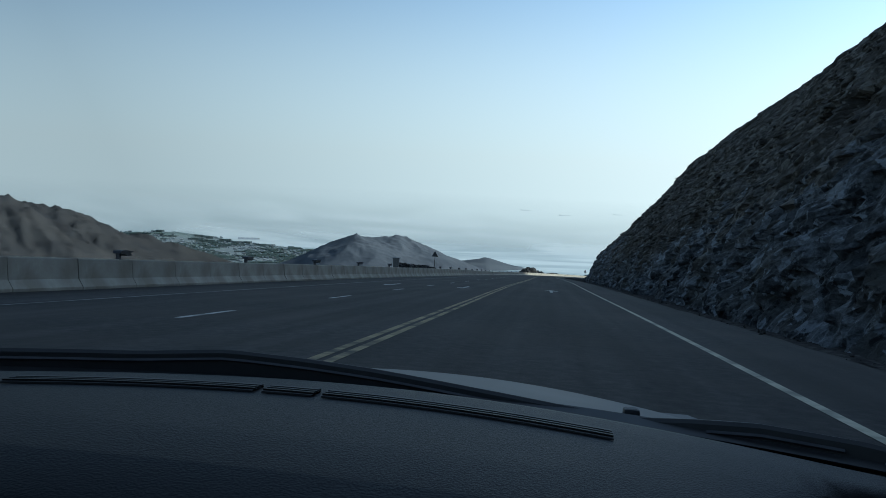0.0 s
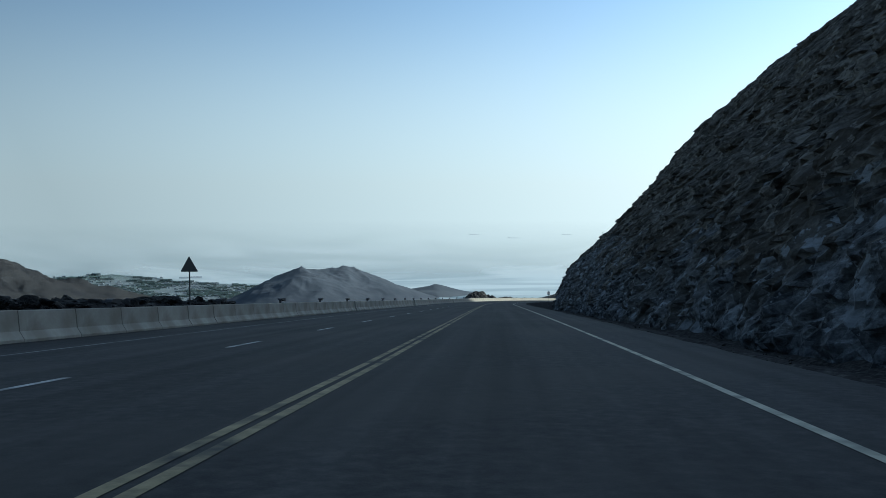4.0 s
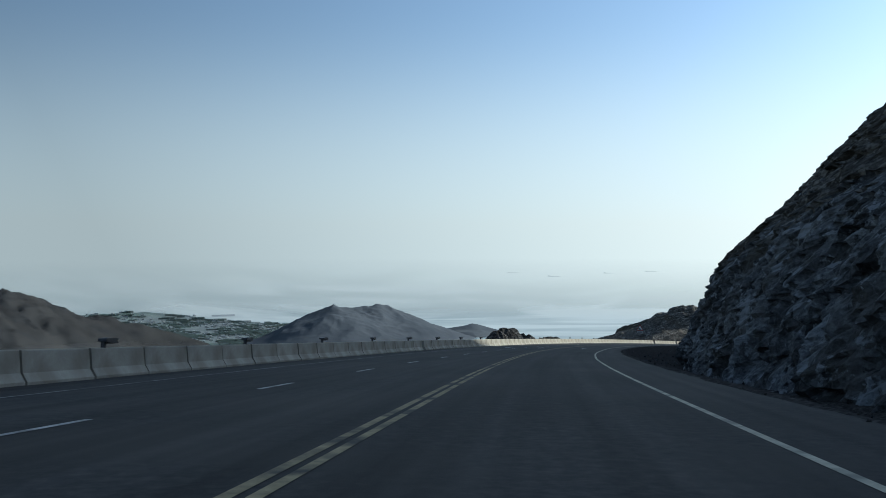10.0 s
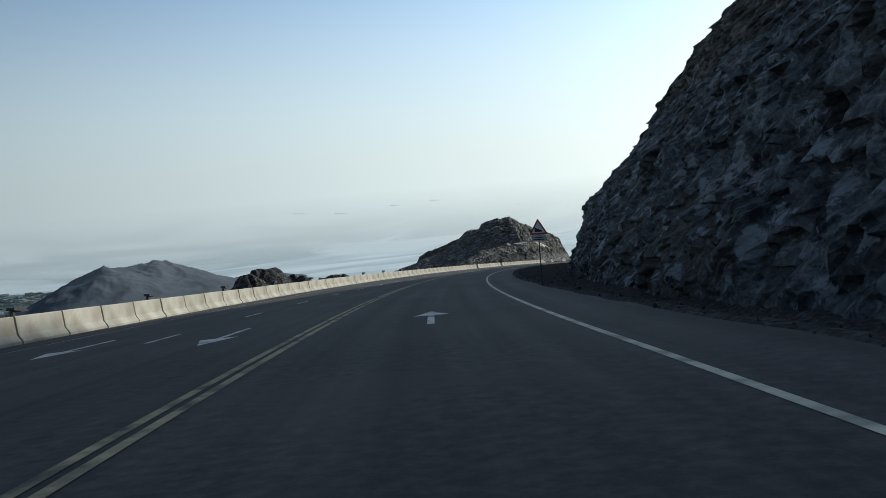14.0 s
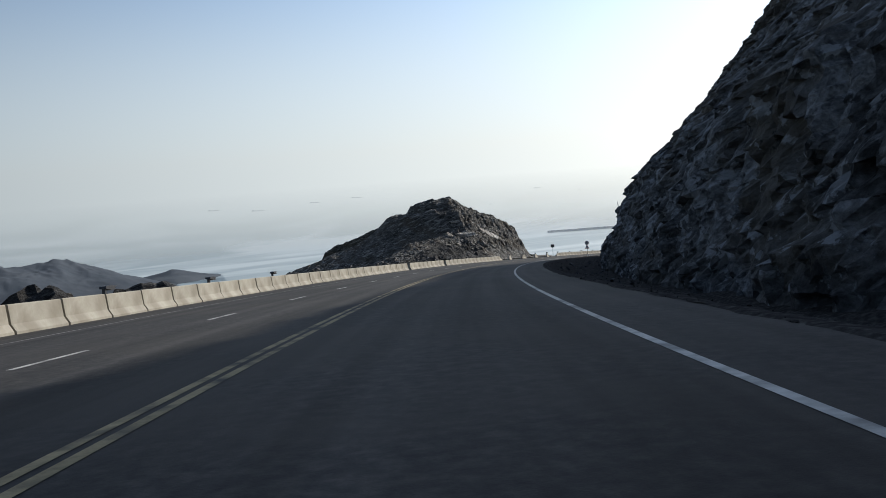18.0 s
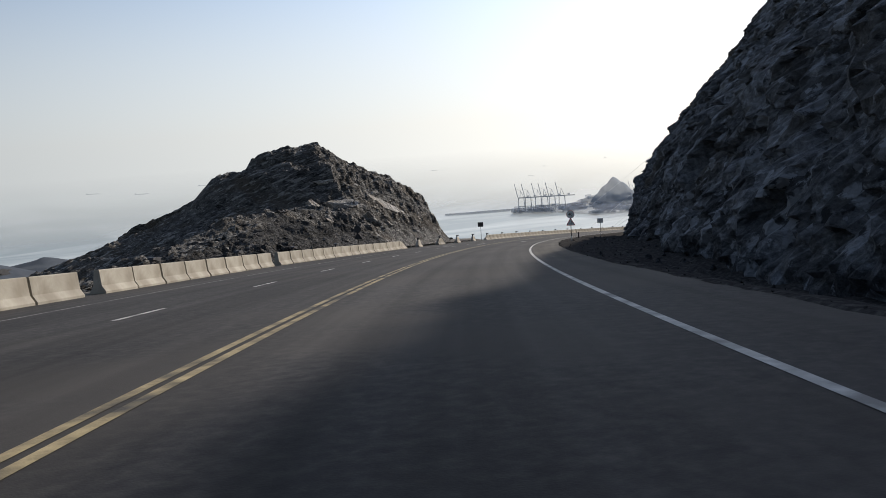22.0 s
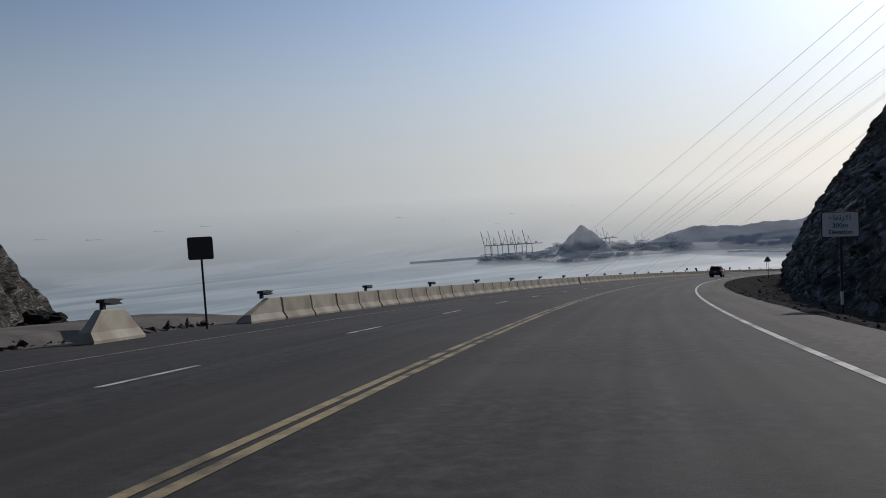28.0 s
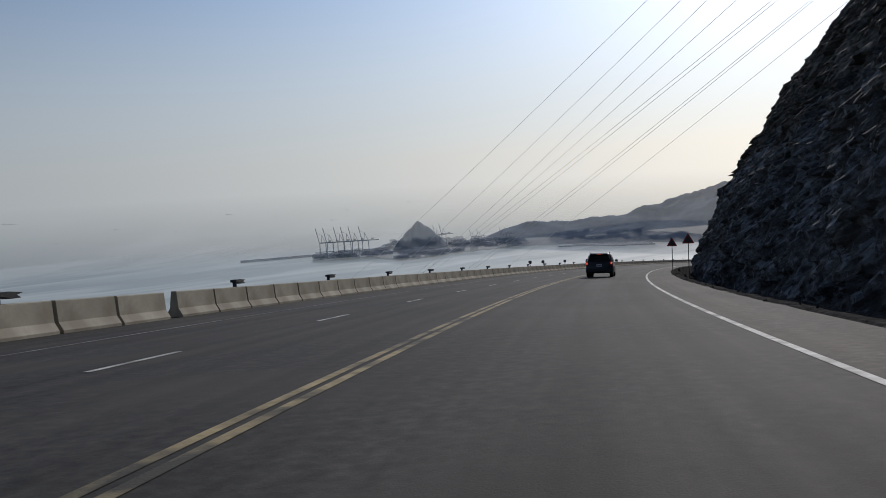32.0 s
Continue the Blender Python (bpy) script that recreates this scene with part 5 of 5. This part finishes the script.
plate_white = material("plate_white", [(0.55, 0.55, 0.53), (0.65, 0.65, 0.63)], 8.0, 0.5)


def brake_glow():
    m = bpy.data.materials.new("brake_lamp_lit")
    m.use_nodes = True
    b = m.node_tree.nodes["Principled BSDF"]
    b.inputs["Base Color"].default_value = (0.5, 0.02, 0.015, 1)
    b.inputs["Emission Color"].default_value = (1.0, 0.12, 0.06, 1)
    b.inputs["Emission Strength"].default_value = 1.2
    return m


lamp_lit = brake_glow()


def loft(name, sections, mat, parent, label="", smooth=True):
    """Rings of equal count joined along, with closed ends."""
    bm = bmesh.new()
    rings = [[bm.verts.new(p) for p in sec] for sec in sections]
    n = len(rings[0])
    for a, b in zip(rings, rings[1:]):
        for i in range(n):
            bm.faces.new((a[i], a[(i + 1) % n], b[(i + 1) % n], b[i]))
    bm.faces.new(rings[0][::-1])
    bm.faces.new(rings[-1])
    bmesh.ops.recalc_face_normals(bm, faces=bm.faces)
    ob = part(name, bm, mat, parent, label, smooth)
    return ob


def ring(y, w, z0, z1, r, top=None, dy=0.0, n=5):
    """A rounded section across the car; top: its half width at the top; dy: how far the top lies ahead of the foot."""
    top = w if top is None else top
    pts = []
    for cx, cz, a0 in ((1, 1, 0), (-1, 1, 90), (-1, -1, 180), (1, -1, 270)):
        for k in range(n):
            a = radians(a0 + 90 * k / (n - 1))
            hw = (top if cz > 0 else w) - r
            z = (z1 - r if cz > 0 else z0 + r) + r * math.sin(a)
            f = (z - z0) / (z1 - z0)
            pts.append((cx * hw + r * math.cos(a), y + dy * f, z))
    return pts


def suv(m):
    c = empty("suv", m)
    tagged(c, "dark blue-black family SUV on the road ahead with its lamps lit", "car")
    loft("body", [ring(-2.32, 0.84, 0.42, 0.98, 0.10), ring(-2.25, 0.93, 0.34, 1.06, 0.12, 0.90, 0.02), ring(-1.6, 0.96, 0.30, 1.10, 0.12, 0.92),
                  ring(0.9, 0.96, 0.30, 1.07, 0.12, 0.92), ring(1.9, 0.93, 0.32, 0.98, 0.14, 0.86), ring(2.3, 0.82, 0.40, 0.84, 0.14)], car_paint, c)
    roof = loft("cabin", [ring(-2.22, 0.86, 1.0, 1.10, 0.04, 0.84), ring(-2.05, 0.87, 1.0, 1.62, 0.14, 0.68, 0.12), ring(-1.75, 0.88, 1.0, 1.72, 0.14, 0.70, 0.1),
                          ring(-0.6, 0.89, 1.0, 1.75, 0.14, 0.71), ring(0.3, 0.89, 1.0, 1.70, 0.14, 0.70, -0.15), ring(1.15, 0.87, 1.0, 1.10, 0.04, 0.80, -0.1)], car_paint, c)
    bm = bmesh.new()
    bm.faces.new([bm.verts.new(p) for p in ((-0.74, -2.225, 1.12), (0.74, -2.225, 1.12), (0.62, -2.03, 1.56), (-0.62, -2.03, 1.56))])
    bmesh.ops.solidify(bm, geom=bm.faces[:], thickness=0.02)
    part("rear_window", bm, car_glass, c)
    for sx in (-1, 1):
        bm = bmesh.new()
        bm.faces.new([bm.verts.new(p) for p in ((sx * 0.9, -1.75, 1.14), (sx * 0.9, 0.85, 1.12), (sx * 0.755, 0.2, 1.58), (sx * 0.735, -1.6, 1.6))])
        bmesh.ops.solidify(bm, geom=bm.faces[:], thickness=0.015)
        part("side_window", bm, car_glass, c)
        mir = bmesh.new()
        box(mir, 0.2, 0.12, 0.17, (sx * 1.06, 0.75, 1.16), bevel=0.04)
        part("door_mirror", mir, car_paint, c)
        tl = bmesh.new()
        box(tl, 0.15, 0.2, 0.3, (sx * 0.835, -2.24, 0.98), bevel=0.03)
        t_ob = part("tail_lamp", tl, lamp_red, c, "red tail lamp lens")
        li = bmesh.new()
        box(li, 0.1, 0.02, 0.14, (sx * 0.835, -2.345, 1.0), bevel=0.008)
        part("lit_bulb", li, lamp_lit, t_ob, "lit red brake lamp")
        rail = bmesh.new()
        rod(rail, (sx * 0.66, -1.6, 1.75), (sx * 0.66, 0.1, 1.76), 0.025, seg=8)
        part("roof_rail", rail, plastic_black, c)
    bm = bmesh.new()
    box(bm, 1.84, 0.2, 0.3, (0, -2.3, 0.5), bevel=0.07)
    part("rear_bumper", bm, plastic_black, c)
    bm = bmesh.new()
    box(bm, 0.36, 0.02, 0.18, (0, -2.345, 0.86), bevel=0.008)
    plate = part("number_plate", bm, plate_white, c, "white number plate")
    bm = bmesh.new()
    box(bm, 0.28, 0.008, 0.05, (0, -2.36, 0.86))
    part("text_bar", bm, sign_black, plate)
    bm = bmesh.new()
    box(bm, 1.2, 0.25, 0.04, (0, -2.02, 1.64), bevel=0.015)
    sp2 = part("rear_spoiler", bm, car_paint, c)
    bm = bmesh.new()
    box(bm, 0.26, 0.02, 0.03, (0, -2.155, 1.64), bevel=0.006)
    part("brake_lamp", bm, lamp_lit, sp2, "lit red high brake lamp")
    bm = bmesh.new()
    rod(bm, (-0.35, -2.25, 1.15), (0.1, -2.19, 1.27), 0.012, seg=6)
    part("rear_wiper", bm, plastic_black, c)
    for sx in (-1, 1):
        for y in (-1.4, 1.42):
            w = bmesh.new()
            rod(w, (sx * 0.66, y, 0.35), (sx * 0.93, y, 0.35), 0.35, seg=28)
            bmesh.ops.bevel(w, geom=[e for e in w.edges if len(e.link_faces) == 2 and any(len(f.verts) > 8 for f in e.link_faces)], offset=0.04, segments=2, affect='EDGES')
            wo = part("tyre", w, tyre_rubber, c)
            h2 = bmesh.new()
            rod(h2, (sx * 0.9, y, 0.35), (sx * 0.945, y, 0.35), 0.22, 0.2, 20)
            part("rim", h2, steel, wo)
    return c


suv(road_pose(639, 1.9, 0.0))

# ---------------------------------------------------------------- the car of the drive, standing where it sets out, windscreen let down
silver = material("silver_car_paint", [(0.03, 0.032, 0.036), (0.045, 0.048, 0.053)], 4.0, 0.55, metal=0.2)
dash_vinyl = material("dashboard_vinyl", [(0.0045, 0.005, 0.0065), (0.007, 0.008, 0.010)], 9.0, 0.55, 0.2, 260, spec=0.2)
trim_grey = material("pillar_trim", [(0.16, 0.165, 0.17), (0.2, 0.205, 0.21)], 9.0, 0.7)

own = empty("estate_car", road_pose(0.0, 2.26 - 0.37, -0.008) @ pose(0, 0, 0, 0, 0.6, 0))
tagged(own, "grey estate car with a dark grey vinyl dashboard", "car")


def cowl_y(x):
    return 1.46 - 0.3 * (x / 0.9) ** 2


xs = np.linspace(-0.88, 0.88, 61)
rows = []
for x in xs:
    c = cowl_y(x)
    swell = 0.015 * math.cos(x * 2.2)
    rows.append([(x, yy, zz + swell) for yy, zz in ((c, 0.845), (c - 0.03, 0.862), (c - 0.1, 0.872), (c - 0.2, 0.876), (c - 0.35, 0.875), (0.92, 0.868), (0.8, 0.855),
                                                     (0.7, 0.828), (0.63, 0.785), (0.59, 0.72), (0.58, 0.6), (0.6, 0.45))])
dash_board = from_grid("dashboard", np.array(rows), dash_vinyl, smooth=True, parent=own)
dash_board["label"] = "dark grey grained vinyl dashboard"


def vent(x0, x1):
    """A long slot with a raised rim and two ribs, lying along the cowl."""
    n = 24
    for dy0, dy1, dz, mat, nm in ((-0.008, 0.046, 0.003, plastic_black, "defroster_vent"), (0.0, 0.008, 0.006, dash_vinyl, "rib"), (0.018, 0.024, 0.006, plastic_black, "rib"), (0.034, 0.044, 0.006, plastic_black, "rib")):
        r = []
        for k in range(n + 1):
            x = x0 + (x1 - x0) * k / n
            y = cowl_y(x) - 0.275
            z = 0.876 + 0.015 * math.cos(x * 2.2) + dz
            r.append([(x, y + dy0, z - 0.003), (x, y + dy0, z), (x, y + dy1, z), (x, y + dy1, z - 0.003)])
        part_ob = from_grid(nm, np.array(r), mat, parent=dash_board if nm == "defroster_vent" else None)
        if nm == "defroster_vent":
            keep_ = part_ob
        else:
            part_ob.parent = own
            part_ob.name = "vent_rib"


vent(-0.505, -0.115)
vent(-0.1, -0.015)
vent(0.0, 0.465)

rows = []
for x in xs:
    c = cowl_y(x)
    rows.append([(x, c + 0.004, 0.86), (x, c + 0.05, 0.872), (x, c + 0.2, 0.84), (x, c + 0.27, 0.79)])
from_grid("cowl_panel", np.array(rows), plastic_black, parent=own)
rows = []
for x in np.linspace(-0.86, 0.86, 41):
    c = cowl_y(x) + 0.3
    rows.append([(x, c - 0.01, 0.78), (x, c, 0.79 - 0.05 * x * x), (x, c + 0.03, 0.798 - 0.05 * x * x), (x, c + 0.4, 0.78 - 0.06 * x * x), (x, c + 0.8, 0.76 - 0.07 * x * x), (x, c + 1.05, 0.70 - 0.08 * x * x), (x, c + 1.1, 0.6)])
from_grid("bonnet", np.array(rows), silver, smooth=True, parent=own)
bm = bmesh.new()
box(bm, 0.035, 0.04, 0.03, (0.55, cowl_y(0.55) + 0.34, 0.825), bevel=0.008)
part("washer_nozzle", bm, plastic_black, own)
for x0, x1, tops in ((-0.87, 0.46, ((-0.87, 0.897), (-0.45, 0.905), (-0.28, 0.917), (-0.12, 0.909), (0.02, 0.9), (0.22, 0.884), (0.46, 0.868))),
                     (0.52, 0.98, ((0.52, 0.868), (0.62, 0.882), (0.72, 0.893), (0.85, 0.893), (0.98, 0.885)))):
    # the arm lies along the foot of the windscreen with the blade on top
    rows = []
    for x in np.linspace(x0, x1, 40):
        t_ = float(np.interp(x, *zip(*tops)))
        c = cowl_y(x) + 0.03
        rows.append([(x, c, 0.855), (x, c + 0.004, t_ - 0.006), (x, c + 0.012, t_), (x, c + 0.028, t_ - 0.002), (x, c + 0.04, t_ - 0.02), (x, c + 0.05, 0.84)])
    wiper = from_grid("wiper", np.array(rows), plastic_black, parent=own)
    rows = []
    for x in np.linspace(x0 + 0.12, x1 - 0.15, 24):
        t_ = float(np.interp(x, *zip(*tops)))
        c = cowl_y(x) + 0.026
        rows.append([(x, c, t_ - 0.022), (x, c - 0.004, t_ - 0.018), (x, c, t_ - 0.014)])
    from_grid("wiper_arm", np.array(rows), dark_steel, parent=own)
for sx in (-1, 1):
    bm = bmesh.new()
    rod(bm, (sx * 0.93, 1.2, 0.86), (sx * 0.74, 0.42, 1.4), 0.05, seg=8)
    part("pillar", bm, trim_grey, own)
    bm = bmesh.new()
    rod(bm, (sx * 0.76, -1.9, 0.9), (sx * 0.72, -1.6, 1.4), 0.06, seg=8)
    part("pillar", bm, trim_grey, own)
    bm = bmesh.new()
    box(bm, 0.05, 3.3, 0.55, (sx * 0.95, -0.5, 0.6), bevel=0.02)
    part("door", bm, silver, own)
    bm = bmesh.new()
    box(bm, 0.06, 1.5, 0.36, (sx * 0.93, 1.9, 0.5), bevel=0.03)
    part("wing", bm, silver, own)
    for y in (-1.35, 1.75):
        w = bmesh.new()
        rod(w, (sx * 0.72, y, 0.32), (sx * 0.95, y, 0.32), 0.32, seg=24)
        wo = part("tyre", w, tyre_rubber, own)
        h2 = bmesh.new()
        rod(h2, (sx * 0.92, y, 0.32), (sx * 0.965, y, 0.32), 0.2, 0.18, 18)
        part("rim", h2, steel, wo)
bm = bmesh.new()
box(bm, 1.5, 2.1, 0.05, (0, -0.62, 1.43), bevel=0.02)
part("roof", bm, silver, own)
bm = bmesh.new()
box(bm, 1.46, 2.0, 0.03, (0, -0.6, 1.385), bevel=0.01)
part("headliner", bm, trim_grey, own)
bm = bmesh.new()
box(bm, 1.86, 0.06, 0.55, (0, -2.15, 0.62), bevel=0.02)
part("tailgate", bm, silver, own)
bm = bmesh.new()
box(bm, 1.8, 0.2, 0.35, (0, 2.65, 0.5), bevel=0.06)
part("front_bumper", bm, silver, own)
bm = bmesh.new()
box(bm, 1.86, 4.6, 0.04, (0, 0.2, 0.28), bevel=0.01)
part("floor_pan", bm, plastic_black, own)
